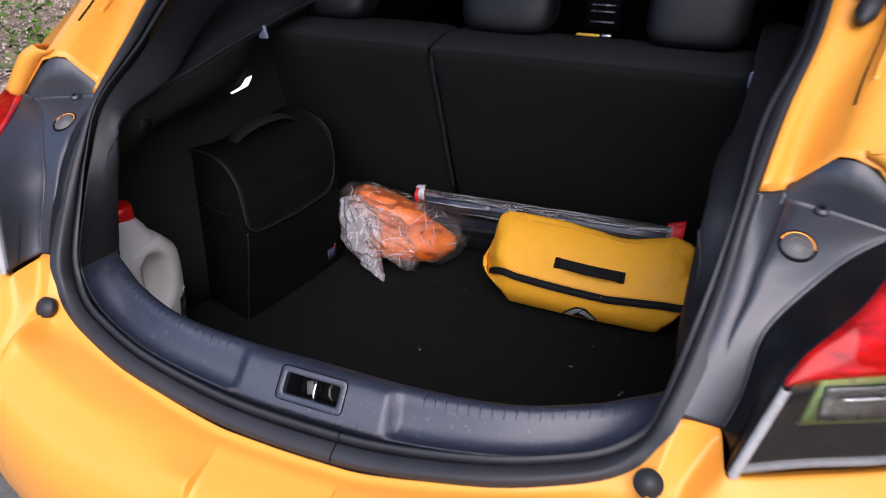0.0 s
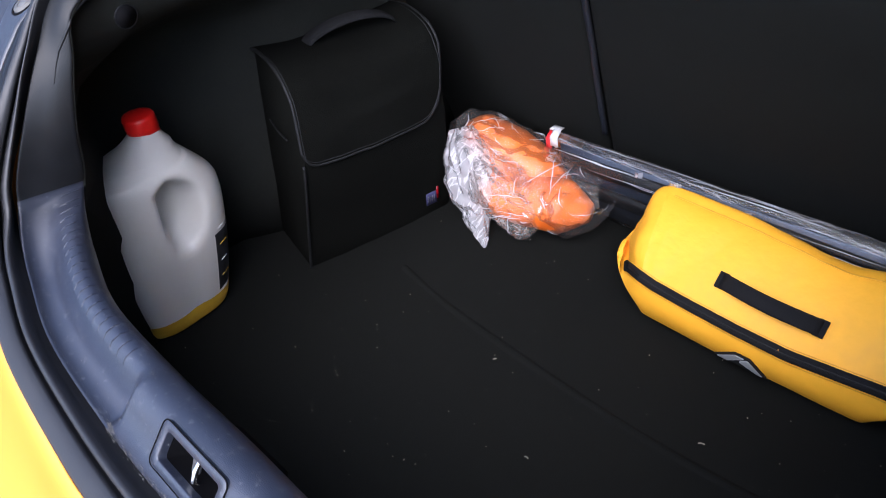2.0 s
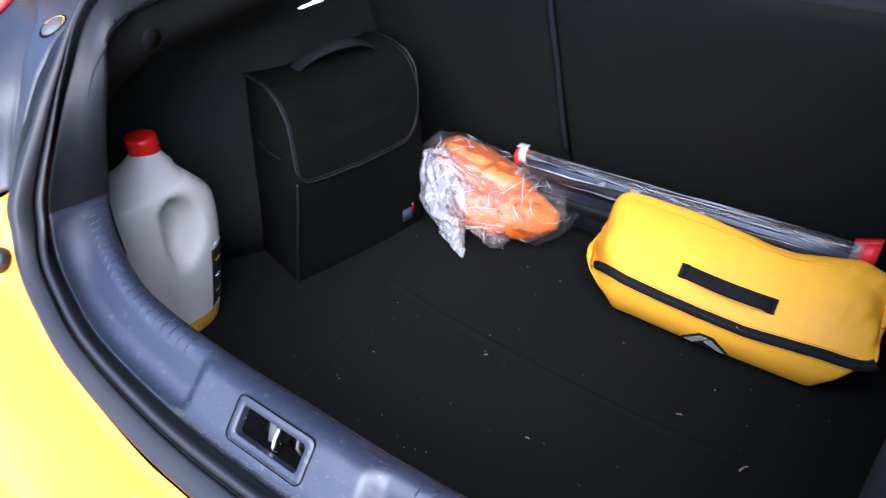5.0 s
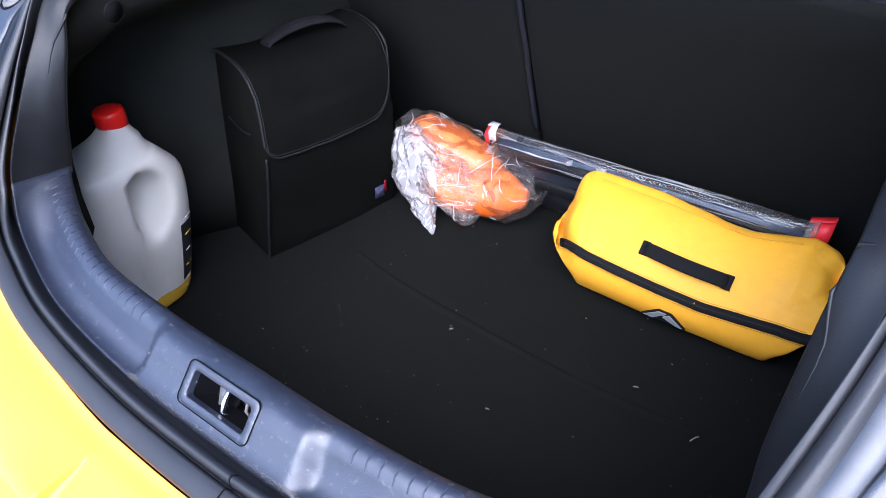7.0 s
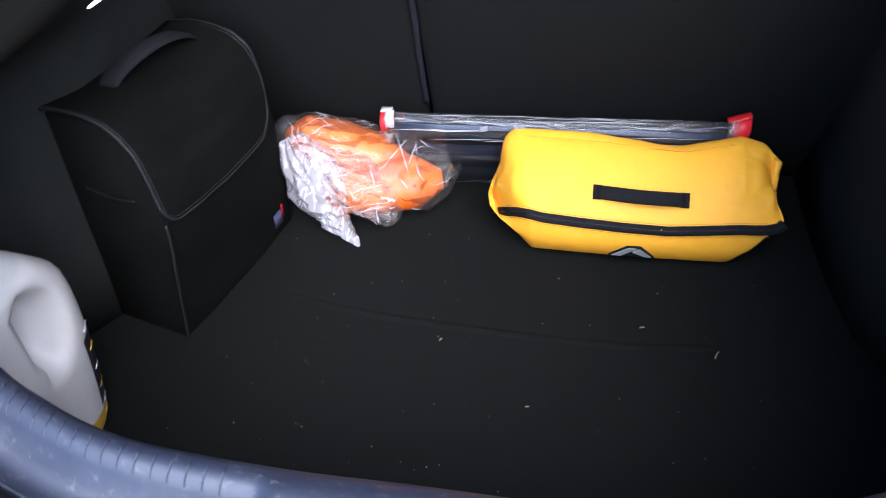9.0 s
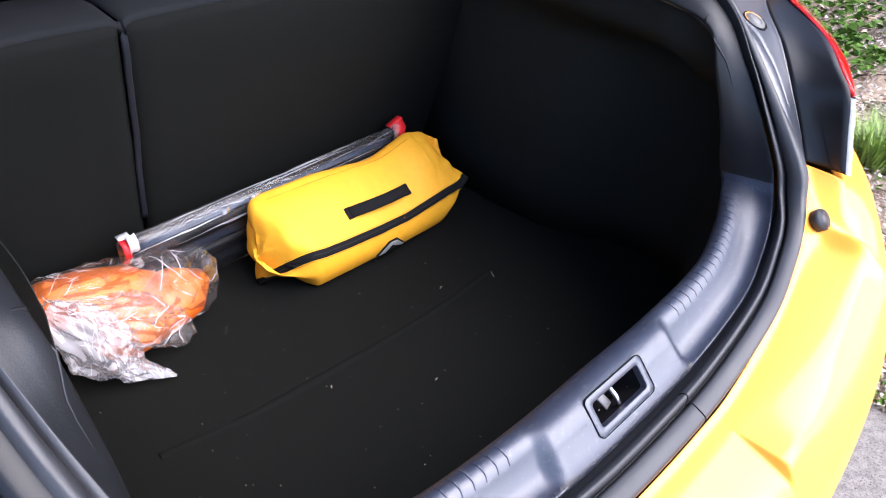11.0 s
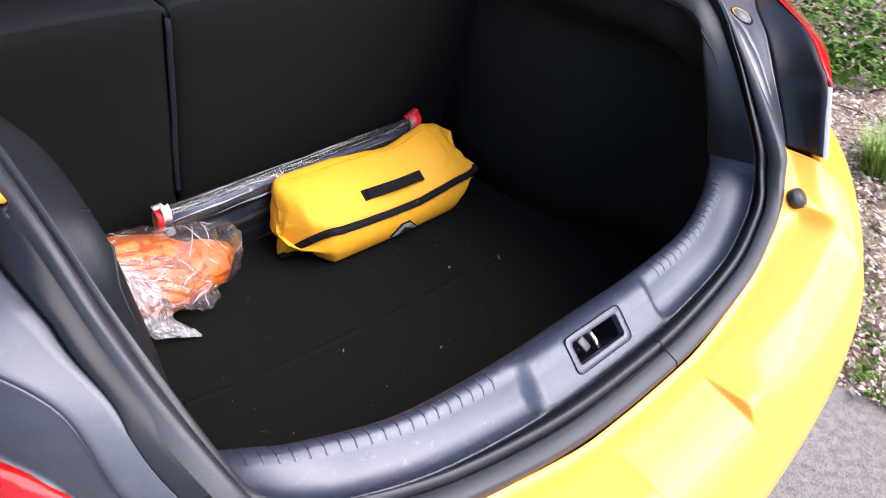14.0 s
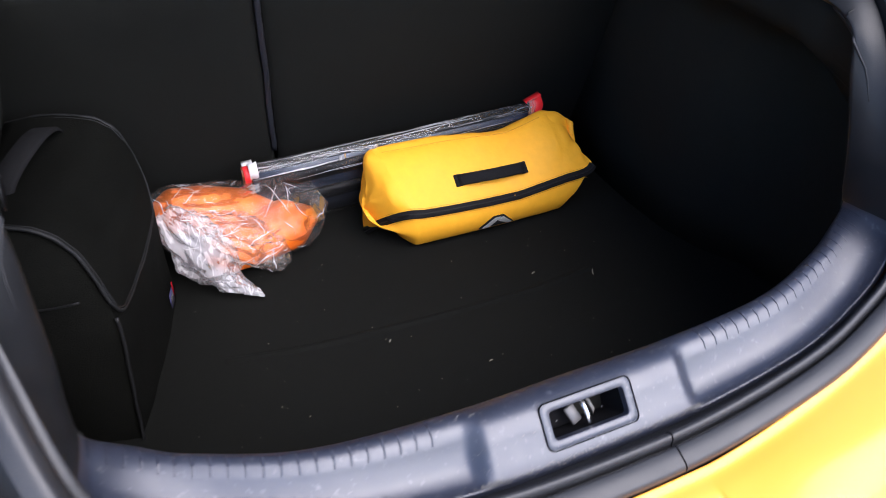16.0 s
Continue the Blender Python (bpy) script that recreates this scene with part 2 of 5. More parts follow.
CHROME = mat("lamp_reflector", (0.17, 0.175, 0.17), 0.25, metal=1.0, vary=0.05)
ASPHALT = mat("asphalt", (0.150, 0.137, 0.122), 0.9, vary=0.6, scale=320, bump=1.0, bump_scale=260, stain=(0.035, 0.031, 0.028), stain_scale=230, stain_at=0.55)
SOIL = mat("leaf_soil", (0.24, 0.18, 0.125), 0.95, vary=0.5, scale=25, bump=0.9, bump_scale=90, stain=(0.10, 0.07, 0.045), stain_scale=5, stain_at=0.5)
LITTER = mat("dry_leaves", (0.46, 0.385, 0.31), 0.8, vary=0.25, scale=40, island=True)
WOODS = mat("far_foliage", (0.05, 0.10, 0.022), 0.6, vary=0.4, scale=3, island=True)
LEAF = mat("green_leaves", (0.070, 0.135, 0.020), 0.75, spec=0.15, vary=0.3, scale=20, island=True)
GRASS = mat("grass_blades", (0.17, 0.26, 0.045), 0.55, vary=0.25, scale=20, island=True)
TWIG = mat("twigs", (0.16, 0.12, 0.09), 0.85, vary=0.3, scale=60)
CRUMB = mat("crumbs", (0.45, 0.40, 0.31), 0.8, vary=0.3, scale=60, island=True)
LAMPGLOW = mat("lit_lamp_lens", (0.85, 0.87, 0.9), 0.25, vary=0.03)
LAMPGLOW.node_tree.nodes["Principled BSDF"].inputs["Emission Color"].default_value = (0.9, 0.95, 1.0, 1)
LAMPGLOW.node_tree.nodes["Principled BSDF"].inputs["Emission Strength"].default_value = 2.0
REFLECT = mat("reflective_tape", (0.5, 0.52, 0.52), 0.3, metal=0.4, vary=0.1)
LABELBLK = mat("black_label_paper", (0.02, 0.02, 0.022), 0.4, vary=0.1)
LABELBLUE = mat("blue_woven_label", (0.028, 0.028, 0.085), 0.7, vary=0.15)


# ---- mesh helpers ----
ORIGIN = {}


def thing(name, base, label, category, kind="", group=""):
    ob = new(name)
    ob.empty_display_size = 0.05
    ob.location = base
    ORIGIN[ob] = Vector(base)
    return tagged(ob, label, category, group, kind)


def link(name, me, material, parent=None, label="", smooth=True):
    me.materials.append(material)
    if smooth:
        me.shade_smooth()
    me.validate()
    ob = new(name, me)
    if parent is not None:
        o = ORIGIN[parent]
        me.transform(Matrix.Translation(-o))
        ORIGIN[ob] = o
        ob.parent = parent
    if label:
        tagged(ob, label)
    return ob


def poly(name, verts, faces, material, parent=None, label="", smooth=True, normals=True):
    me = bpy.data.meshes.new(name)
    me.from_pydata([tuple(map(float, v)) for v in verts], [], [tuple(map(int, f)) for f in faces])
    if normals:
        bm = bmesh.new()
        bm.from_mesh(me)
        bmesh.ops.recalc_face_normals(bm, faces=bm.faces)
        bm.to_mesh(me)
        bm.free()
    me.update()
    return link(name, me, material, parent, label, smooth)


def part(name, bm, material, parent, label="", smooth=True):
    me = bpy.data.meshes.new(name)
    bm.to_mesh(me)
    bm.free()
    return link(name, me, material, parent, label, smooth)


def grid_faces(n, m, ring=False, skip=None, off=0):
    out = []
    for i in range(n - 1):
        for j in range(m if ring else m - 1):
            if skip and skip(i, j):
                continue
            k = (j + 1) % m
            out.append((off + i * m + j, off + i * m + k, off + (i + 1) * m + k, off + (i + 1) * m + j))
    return out


def sheet(name, P, material, parent=None, label="", ring=False, skip=None, thick=0.0, smooth=True):
    """A surface from a grid of points [n, m, 3]; thick adds a back side."""
    P = np.asarray(P, float)
    ob = poly(name, P.reshape(-1, 3), grid_faces(P.shape[0], P.shape[1], ring, skip), material, parent, label, smooth, normals=False)
    if thick:
        s = ob.modifiers.new("thickness", "SOLIDIFY")
        s.thickness, s.offset = thick, 0.0
    return ob


def crom(C, u):
    """Catmull-Rom through the rows of C at the parameters u (0 to len - 1)."""
    C = np.asarray(C, float)
    P = np.vstack([2 * C[0] - C[1], C, 2 * C[-1] - C[-2]])
    u = np.clip(np.asarray(u, float), 0, len(C) - 1 - 1e-9)
    i = u.astype(int)
    s = (u - i)[:, None]
    p0, p1, p2, p3 = P[i], P[i + 1], P[i + 2], P[i + 3]
    return 0.5 * (2 * p1 + (p2 - p0) * s + (2 * p0 - 5 * p1 + 4 * p2 - p3) * s ** 2 + (3 * p1 - p0 - 3 * p2 + p3) * s ** 3)


def mirrored(C):
    """The whole curve from its right half, whose first point lies on x = 0."""
    C = np.asarray(C, float)
    return np.vstack([C[:0:-1] * [-1, 1, 1], C])


def unit(v):
    return v / np.maximum(np.linalg.norm(v, axis=-1, keepdims=True), 1e-9)


def tube(path, radius, sides=8, closed=False):
    """Points [n, sides, 3] of a tube along a path; radius a number or one a point."""
    p = np.asarray(path, float)
    t = unit(np.gradient(p, axis=0))
    ref = np.array([0.0, 0.0, 1.0]) if abs(t[:, 2]).mean() < 0.8 else np.array([1.0, 0.0, 0.0])
    a = unit(np.cross(t, ref))
    b = np.cross(t, a)
    r = np.broadcast_to(np.asarray(radius, float), (len(p),))[:, None]
    an = np.linspace(0, 2 * math.pi, sides, endpoint=False)
    return np.stack([p + r * (a * math.cos(x) + b * math.sin(x)) for x in an], 1)


def tube_part(name, path, radius, material, parent=None, label="", sides=8):
    P = tube(path, radius, sides)
    n, m = P.shape[:2]
    f = grid_faces(n, m, True) + [tuple(range(m))[::-1], tuple((n - 1) * m + k for k in range(m))]
    return poly(name, P.reshape(-1, 3), f, material, parent, label)


def box_bm(size, bevel=0.0, segments=2, m=Matrix()):
    bm = bmesh.new()
    bmesh.ops.create_cube(bm, size=1.0, matrix=Matrix.Diagonal((*size, 1)))
    if bevel:
        bmesh.ops.bevel(bm, geom=bm.edges[:], offset=bevel, segments=segments, affect="EDGES", profile=0.5)
    bm.transform(m)
    return bm


def disc_bm(radius, depth, bevel=0.0, m=Matrix(), sides=24):
    bm = bmesh.new()
    bmesh.ops.create_cone(bm, cap_ends=True, segments=sides, radius1=radius, radius2=radius, depth=depth)
    if bevel:
        bmesh.ops.bevel(bm, geom=[e for e in bm.edges if len(e.link_faces) == 2 and abs(e.verts[0].co.z - e.verts[1].co.z) < 1e-6], offset=bevel, segments=2, affect="EDGES")
    bm.transform(m)
    return bm


def aim(place, normal, up=(0, 0, 1)):
    """A pose at place with its z axis along normal."""
    z = Vector(normal).normalized()
    x = Vector(up).cross(z)
    x = x.normalized() if x.length > 1e-4 else Vector((1, 0, 0))
    return Matrix.Translation(place) @ Matrix((x, z.cross(x), z)).transposed().to_4x4()


def on_grid(P, target, toward=(0, -.7, .7)):
    """The point of a grid nearest to target, and the outward normal there (towards -y and up)."""
    P = np.asarray(P, float)
    i, j = np.unravel_index(np.argmin(((P - np.asarray(target)) ** 2).sum(2)), P.shape[:2])
    i, j = min(max(i, 1), P.shape[0] - 2), min(max(j, 1), P.shape[1] - 2)
    nn = unit(np.cross(P[i + 1, j] - P[i - 1, j], P[i, j + 1] - P[i, j - 1]))
    if nn @ np.array(toward) < 0:
        nn = -nn
    t = np.asarray(target, float)
    return t - nn * ((t - P[i, j]) @ nn), nn


def sides(P):
    """The right-hand grid and its mirror image."""
    P = np.asarray(P, float)
    return P, (P * [-1, 1, 1])[:, ::-1]

# ---- ground ----
FLOOR = 0.397


def wave(x, y, s=1.0, k=0.0):
    return noise.noise((x * s + k, y * s - k, 0.37 + k))


def ground_sheet():
    xs = np.concatenate([-np.geomspace(400, 6.5, 14), np.linspace(-6, 6, 61), np.geomspace(6.5, 400, 14)])
    P = np.array([[(x, y, -0.012 + 0.03 * wave(x, y, 0.9) * min(1, max(0, (abs(x) - 1.1) / 0.5)) - (0 if abs(x) > 1.15 else 0.02)) for y in xs] for x in xs])
    return tagged(sheet("ground", P, SOIL), "brown woodland soil strewn with dry leaves", "ground", kind="structure")


def road_sheet():
    """The asphalt lane under the car: a slab with a ragged edge at both sides."""
    ys = np.concatenate([-np.geomspace(200, 4.2, 10), np.linspace(-4, 4, 81), np.geomspace(4.2, 200, 10)])
    rows = []
    for y in ys:
        r = 1.12 + 0.07 * wave(y, 0.0, 2.5) + 0.03 * wave(y, 3.0, 9.0)
        l = -1.28 + 0.08 * wave(y, 5.0, 2.5) + 0.03 * wave(y, 8.0, 9.0)
        rows.append([(l - 0.03, y, -0.03), (l, y, 0.0), (l * 0.6 + r * 0.4, y, 0.004), (l * 0.3 + r * 0.7, y, 0.004), (r, y, 0.0), (r + 0.03, y, -0.03)])
    return tagged(sheet("road", rows, ASPHALT), "worn grey asphalt lane edged with litter", "road", kind="structure")


def scatter(name, count, place, shape, material, label, category, seed):
    """One mesh of many small pieces: shape gives corners and faces, place gives pose matrices."""
    rng = random.Random(seed)
    V, F = [], []
    for _ in range(count):
        v, f = shape(rng)
        m = place(rng)
        o = len(V)
        V += [m @ Vector(p) for p in v]
        F += [tuple(o + i for i in q) for q in f]
    ob = poly(name, V, F, material, smooth=False, normals=False)
    return tagged(ob, label, category, kind="stuff")


def leaf_shape(long=0.05, wide=0.022, fold=0.008):
    def make(rng):
        s = rng.uniform(0.5, 1.25)
        L, W, H = long * s, wide * s * rng.uniform(0.7, 1.3), fold * s * rng.uniform(-0.6, 1.6)
        v = [(-L / 2, 0, 0), (-L / 6, W / 2, H), (L / 5, W / 2.4, H * 1.2), (L / 2, 0, H * 0.6), (L / 5, -W / 2.4, H * 1.1), (-L / 6, -W / 2, H), (0, 0, 0)]
        return v, [(0, 6, 1), (1, 6, 2), (2, 6, 3), (3, 6, 4), (4, 6, 5), (5, 6, 0)]
    return make


def litter_place(rng):
    while True:
        if rng.random() < .5:
            x, y = 1.0 + rng.random() ** 1.2 * 4.2, rng.uniform(-1.3, 2.6)
        else:
            x, y = -1.1 - rng.random() ** 1.2 * 5.0, rng.uniform(-1.0, 4.5)
        edge = 1.12 if x > 0 else 1.25
        if abs(x) > edge or rng.random() < 0.04:
            break
    return pose(x, y, rng.uniform(0.0, 0.03), rng.gauss(0, 22), rng.gauss(0, 22), rng.uniform(0, 360))


def plant_place(spots):
    def make(rng):
        x, y, r, h = rng.choice(spots)
        a, d = rng.uniform(0, 6.283), r * math.sqrt(rng.random())
        z = h * rng.random() ** 0.7 * (1 - 0.5 * (d / r) ** 2)
        return pose(x + d * math.cos(a), y + d * math.sin(a), z + 0.02, rng.gauss(0, 28), rng.gauss(0, 28), rng.uniform(0, 360))
    return make


def blade_shape(rng):
    h, b, w = rng.uniform(0.07, 0.19), rng.uniform(0.03, 0.13), 0.0026
    return [(-w, 0, 0), (w, 0, 0), (w * 0.8, b * 0.35, h * 0.6), (-w * 0.8, b * 0.35, h * 0.6), (0, b, h)], [(0, 1, 2, 3), (3, 2, 4)]


def blade_place(spots):
    def make(rng):
        x, y, r = rng.choice(spots)
        a, d = rng.uniform(0, 6.283), r * math.sqrt(rng.random())
        return pose(x + d * math.cos(a), y + d * math.sin(a), 0.0, 0, 0, math.degrees(a) - 90 + rng.gauss(0, 40))
    return make


ground_sheet()
road_sheet()
scatter("leaf_litter", 46000, litter_place, leaf_shape(.028, .0155), LITTER, "dry brown and bleached leaves on the soil", "leaf litter", 1)


def edge_place(rng):
    x, y = 1.06 + rng.random() ** 1.3 * 1.9, rng.uniform(-1.0, 1.2)
    return pose(x, y, rng.uniform(0.0, 0.014), rng.gauss(0, 25), rng.gauss(0, 25), rng.uniform(0, 360))


scatter("leaf_fragments", 26000, edge_place, leaf_shape(.014, .009, .003), LITTER, "broken leaf bits and bark along the lane edge", "leaf litter", 11)
scatter("undergrowth", 4200, plant_place([(3.25, .75, .22, .16), (3.55, .35, .16, .12), (3.75, 1.1, .35, .24), (4.1, .55, .30, .22), (4.4, 1.3, .45, .32), (4.0, .0, .25, .15), (4.9, .6, .45, .32), (5.3, 1.6, .7, .45), (5.9, .6, .7, .45), (4.8, -.3, .35, .25), (3.3, 1.5, .3, .2), (6.2, 2.2, .8, .5)]),
        leaf_shape(.046, .032, .012), LEAF, "low green woodland undergrowth on the soil", "undergrowth", 2)
scatter("verge_sprigs", 800, plant_place([(-4.2, 2.75, .35, .10), (-4.9, 3.3, .35, .12), (-4.0, 2.2, .2, .06), (1.55, .1, .30, .02), (1.35, -.12, .25, .015), (2.1, .3, .35, .03), (1.14, -.21, .10, .012), (1.24, -.06, .10, .012)]),
        leaf_shape(.020, .012, .005), LEAF, "small green sprigs among the dry leaves", "sprigs", 3)
scatter("verge_plants", 420, plant_place([(-4.2, 2.75, .40, .12), (-4.9, 3.3, .45, .14), (-4.0, 2.2, .30, .08), (-3.6, 2.9, .25, .06)]),
        leaf_shape(.055, .036, .01), LEAF, "green weeds among the dry leaves", "weeds", 13)
scatter("grass_tuft", 1500, blade_place([(2.42, .20, .15), (2.60, .10, .17), (2.32, .24, .08), (2.75, .16, .14)]), blade_shape, GRASS, "bright green tuft of grass beside the lane", "grass", 4)
tagged(tube_part("fallen_branch", crom([(4.15, 1.05, .10), (4.45, .90, .13), (4.75, .74, .11), (5.15, .50, .16), (5.6, .38, .12)], np.linspace(0, 4, 30)), np.linspace(.022, .010, 30), TWIG, None, "", 8), "thin grey fallen branch lying in the undergrowth", "branch")


def twig_shape(rng):
    L, r, b_ = rng.uniform(.08, .35), rng.uniform(.002, .005), rng.uniform(-.03, .03)
    return [(-L / 2, r, 0), (-L / 2, -r, 0), (-L / 2, 0, r * 1.6), (0, b_ + r, .004), (0, b_ - r, .004), (0, b_, .004 + r * 1.6), (L / 2, 0, .002)], [(0, 1, 4, 3), (1, 2, 5, 4), (2, 0, 3, 5), (3, 4, 6), (4, 5, 6), (5, 3, 6)]


scatter("twigs", 1500, litter_place, twig_shape, TWIG, "dry broken twigs on the leaf litter", "twigs", 6)


def woods_shape(rng):
    s = rng.uniform(.35, .75)
    return [(-s, -s * .5, 0), (s, -s * .6, .1 * s), (s * .8, s * .6, .3 * s), (-s * .7, s * .5, .2 * s), (0, 0, -.2 * s)], [(0, 1, 4), (1, 2, 4), (2, 3, 4), (3, 0, 4)]


# unseen foliage ring added to block low sky light; kept lower on the left
def woods_place(rng):
    a_, r = radians(rng.uniform(-25, 205)), rng.uniform(8.5, 14)
    return pose(r * math.cos(a_), .5 + r * math.sin(a_), rng.uniform(.2, 8 if a_ < 2.1 else 3.2) * rng.uniform(.5, 1), rng.uniform(0, 360), rng.uniform(0, 360), rng.uniform(0, 360))


scatter("unseen_woods", 5200, woods_place, woods_shape, WOODS, "unseen green woodland round the parked car, added to block low sky", "woods", 8)

# ---- the car: its shell round the boot opening ----
car = thing("car", (0, 0.4, 0.0), "yellow hatchback car with its boot standing open", "car")

# right half of the opening: outer edge of the rubber seal (OUT) and inner edge of the plastic trim (INN)
OUT = [(0, -.088, .707), (.12, -.085, .713), (.25, -.072, .736), (.34, -.05, .755), (.385, -.034, .771), (.413, -.014, .797), (.428, .006, .832), (.447, .058, .885),
       (.462, .115, .939), (.473, .19, 1.005), (.492, .30, 1.065), (.525, .45, 1.13), (.55, .70, 1.21), (.56, 1.0, 1.28)]
INN = [(0, .033, .741), (.12, .033, .741), (.25, .040, .747), (.342, .066, .755), (.39, .087, .767), (.426, .106, .776), (.430, .117, .80), (.424, .128, .85),
       (.423, .156, .92), (.425, .191, .978), (.434, .32, 1.0), (.49, .47, 1.03), (.53, .70, 1.10), (.545, 1.0, 1.20)]
N = len(OUT) - 1
out_full, inn_full = mirrored(OUT), mirrored(INN)
LATCH_U = 0.365     # the latch recess reaches this far from the middle, in stations
us = np.unique(np.concatenate([np.linspace(0, 2 * N, 20 * N + 1), [N - LATCH_U, N + LATCH_U], N - np.linspace(.74, 1.16, 22), N + np.linspace(.74, 1.16, 22)]))
us = us[np.r_[True, np.diff(us) > .012]]
O, I = crom(out_full, us), crom(inn_full, us)
T = unit(np.gradient(O, us, axis=0))
W = I - O
UP = unit(np.cross(T, W))
UP *= np.sign(UP[len(us) // 2, 2])


def across(profile):
    """Points of a swept strip: profile rows (fraction from OUT to INN, height in metres)."""
    return np.stack([O + W * w + UP * h for w, h in profile], 1)


seal = sheet("weather_seal", across([(.00, -.012), (.00, -.001), (.012, .0035), (.035, .0055), (.10, .0065), (.16, .0070), (.178, .0055), (.186, .0), (.190, -.008), (.204, -.008), (.208, .0),
                                     (.218, .0065), (.238, .0105), (.258, .0110), (.278, .0085), (.294, .0025), (.304, -.004), (.325, -.0085), (.35, -.013), (.37, -.018)]), RUBBER, car, "black rubber weather seal with a round lip")
# the moulded sill and side trim; a raised block carries the latch, with channels beside it
X = np.abs(I[:, 0])
onsill = np.clip((0.44 - X) / 0.1, 0, 1) * (np.abs(us - N) < 5)
block = np.clip((0.124 - X) / 0.022, 0, 1)
block = block * block * (3 - 2 * block) * (np.abs(us - N) < 3)
rows = []
for w, h, low in [(.355, -.016, 0), (.362, -.008, 0), (.372, -.0035, 0), (.39, -.001, .006), (.50, .003, .016), (.62, .013, .020), (.73, .0205, .015),
                  (.80, .0205, .007), (.88, .016, .002), (.95, .009, .0), (.99, .002, 0), (1.0, -.006, 0), (1.0, -.02, 0)]:
    hh = h * (0.10 + 0.90 * onsill) - low * (1 - block) * onsill
    rows.append(O + W * w + UP * hh[:, None])
sill_P = np.stack(rows, 1)
iL, iR = int(np.argmin(abs(us - N + LATCH_U))), int(np.argmin(abs(us - N - LATCH_U)))
S0, S1 = int(np.argmin(abs(us - N + 5.3))), int(np.argmin(abs(us - N - 5.3)))
sill = sheet("sill_trim", sill_P, SILL, car, "scuffed black plastic sill trim", skip=lambda i, j: (iL <= i < iR and 4 <= j < 6) or not S0 <= i < S1)
# same plastic as the sill; the pillars' shade is put into the darker QTRIM
for a_, b_ in ((0, S0 + 1), (S1, len(us))):
    sheet("pillar_trim", sill_P[a_:b_] + UP[a_:b_, None] * .0012, QTRIM, car, "black plastic trim up the side of the opening, coloured darker for shade")

# latch: frame, cavity and striker
A0, A1, B0, B1 = (Vector(sill_P[i, j]) for i, j in ((iL, 6), (iR, 6), (iL, 4), (iR, 4)))
lx, ly = (A1 - A0).normalized(), ((A0 - B0) + (A1 - B1)).normalized()
lz = lx.cross(ly).normalized()
lc = (A0 + A1 + B0 + B1) / 4
lw, lh = (A1 - A0).length, (A0 - B0).length


def rounded(w, h, r, z, k=5):
    out = []
    for cx, cy, a0 in ((w / 2 - r, h / 2 - r, 0), (-w / 2 + r, h / 2 - r, 90), (-w / 2 + r, -h / 2 + r, 180), (w / 2 - r, -h / 2 + r, 270)):
        for i in range(k):
            a = radians(a0 + 90 * i / (k - 1))
            p = lc + lx * (cx + r * math.cos(a)) + ly * (cy + r * math.sin(a)) + lz * z
            out.append(tuple(p))
    return out


sheet("latch_frame", [rounded(lw + .011, lh + .010, .0065, -.004), rounded(lw + .011, lh + .010, .0065, .0008), rounded(lw + .0102, lh + .0092, .0060, .0012), rounded(lw - .0050, lh - .0054, .0042, .0012),
                      rounded(lw - .0058, lh - .0062, .0040, .0006), rounded(lw - .0062, lh - .0066, .0040, -.0006), rounded(lw - .0066, lh - .0070, .0040, -.008)], SILL, sill, "black plastic latch surround", ring=True)
tube_part("latch_groove", rounded(lw + .0122, lh + .0112, .0071, .0011) + rounded(lw + .0122, lh + .0112, .0071, .0011)[:1], .0007, DARK, sill, "thin dark gap round the latch surround", 6)
cav = np.array([rounded(lw - .0066, lh - .0070, .004, -.0075), rounded(lw - .008, lh - .008, .003, -.075)])
nv = cav.shape[1]
poly("latch_cavity", cav.reshape(-1, 3), grid_faces(2, nv, True) + [tuple(range(nv, 2 * nv))], DARK, sill, "dark cavity behind the latch surround")
lp = lambda x, y, z: tuple(lc + lx * x + ly * y + lz * z)
tube_part("striker", [lp(.004, -.016, -.034), lp(.003, -.016, -.016), lp(.002, -.010, -.009), lp(.001, 0, -.007), lp(0, .009, -.009), lp(-.001, .014, -.016), lp(-.002, .014, -.034)], .0028, METAL, sill, "bare steel striker loop")
part("latch_plate", box_bm((.03, .022, .004), .001, 1, Matrix.Translation(Vector(lp(-.016, 0, -.032))) @ Matrix((lx, ly, lz)).transposed().to_4x4()), DARK, sill, "dark plate behind the striker")
part("latch_claw", box_bm((.011, .018, .003), .001, 1, Matrix.Translation(Vector(lp(-.0095, .000, -.016))) @ Matrix((lx, ly, lz)).transposed().to_4x4() @ Matrix.Rotation(.35, 4, "Z")), LENSDULL, sill, "worn grey latch claw")
tube_part("latch_spring", [lp(.012, .012, -.034), lp(.014, .004, -.024), lp(.016, -.004, -.024), lp(.018, -.012, -.034)], .0018, CAPGREY, sill, "thin grey latch spring")

# grip ribs near the inner edge of the sill
V, F = [], []
at = lambda A_, u: np.array([np.interp(u, us, A_[:, c]) for c in range(3)])
arc = np.concatenate([[0], np.cumsum(np.linalg.norm(np.diff(I, axis=0), axis=1))])
mid_arc = np.interp(N, us, arc)
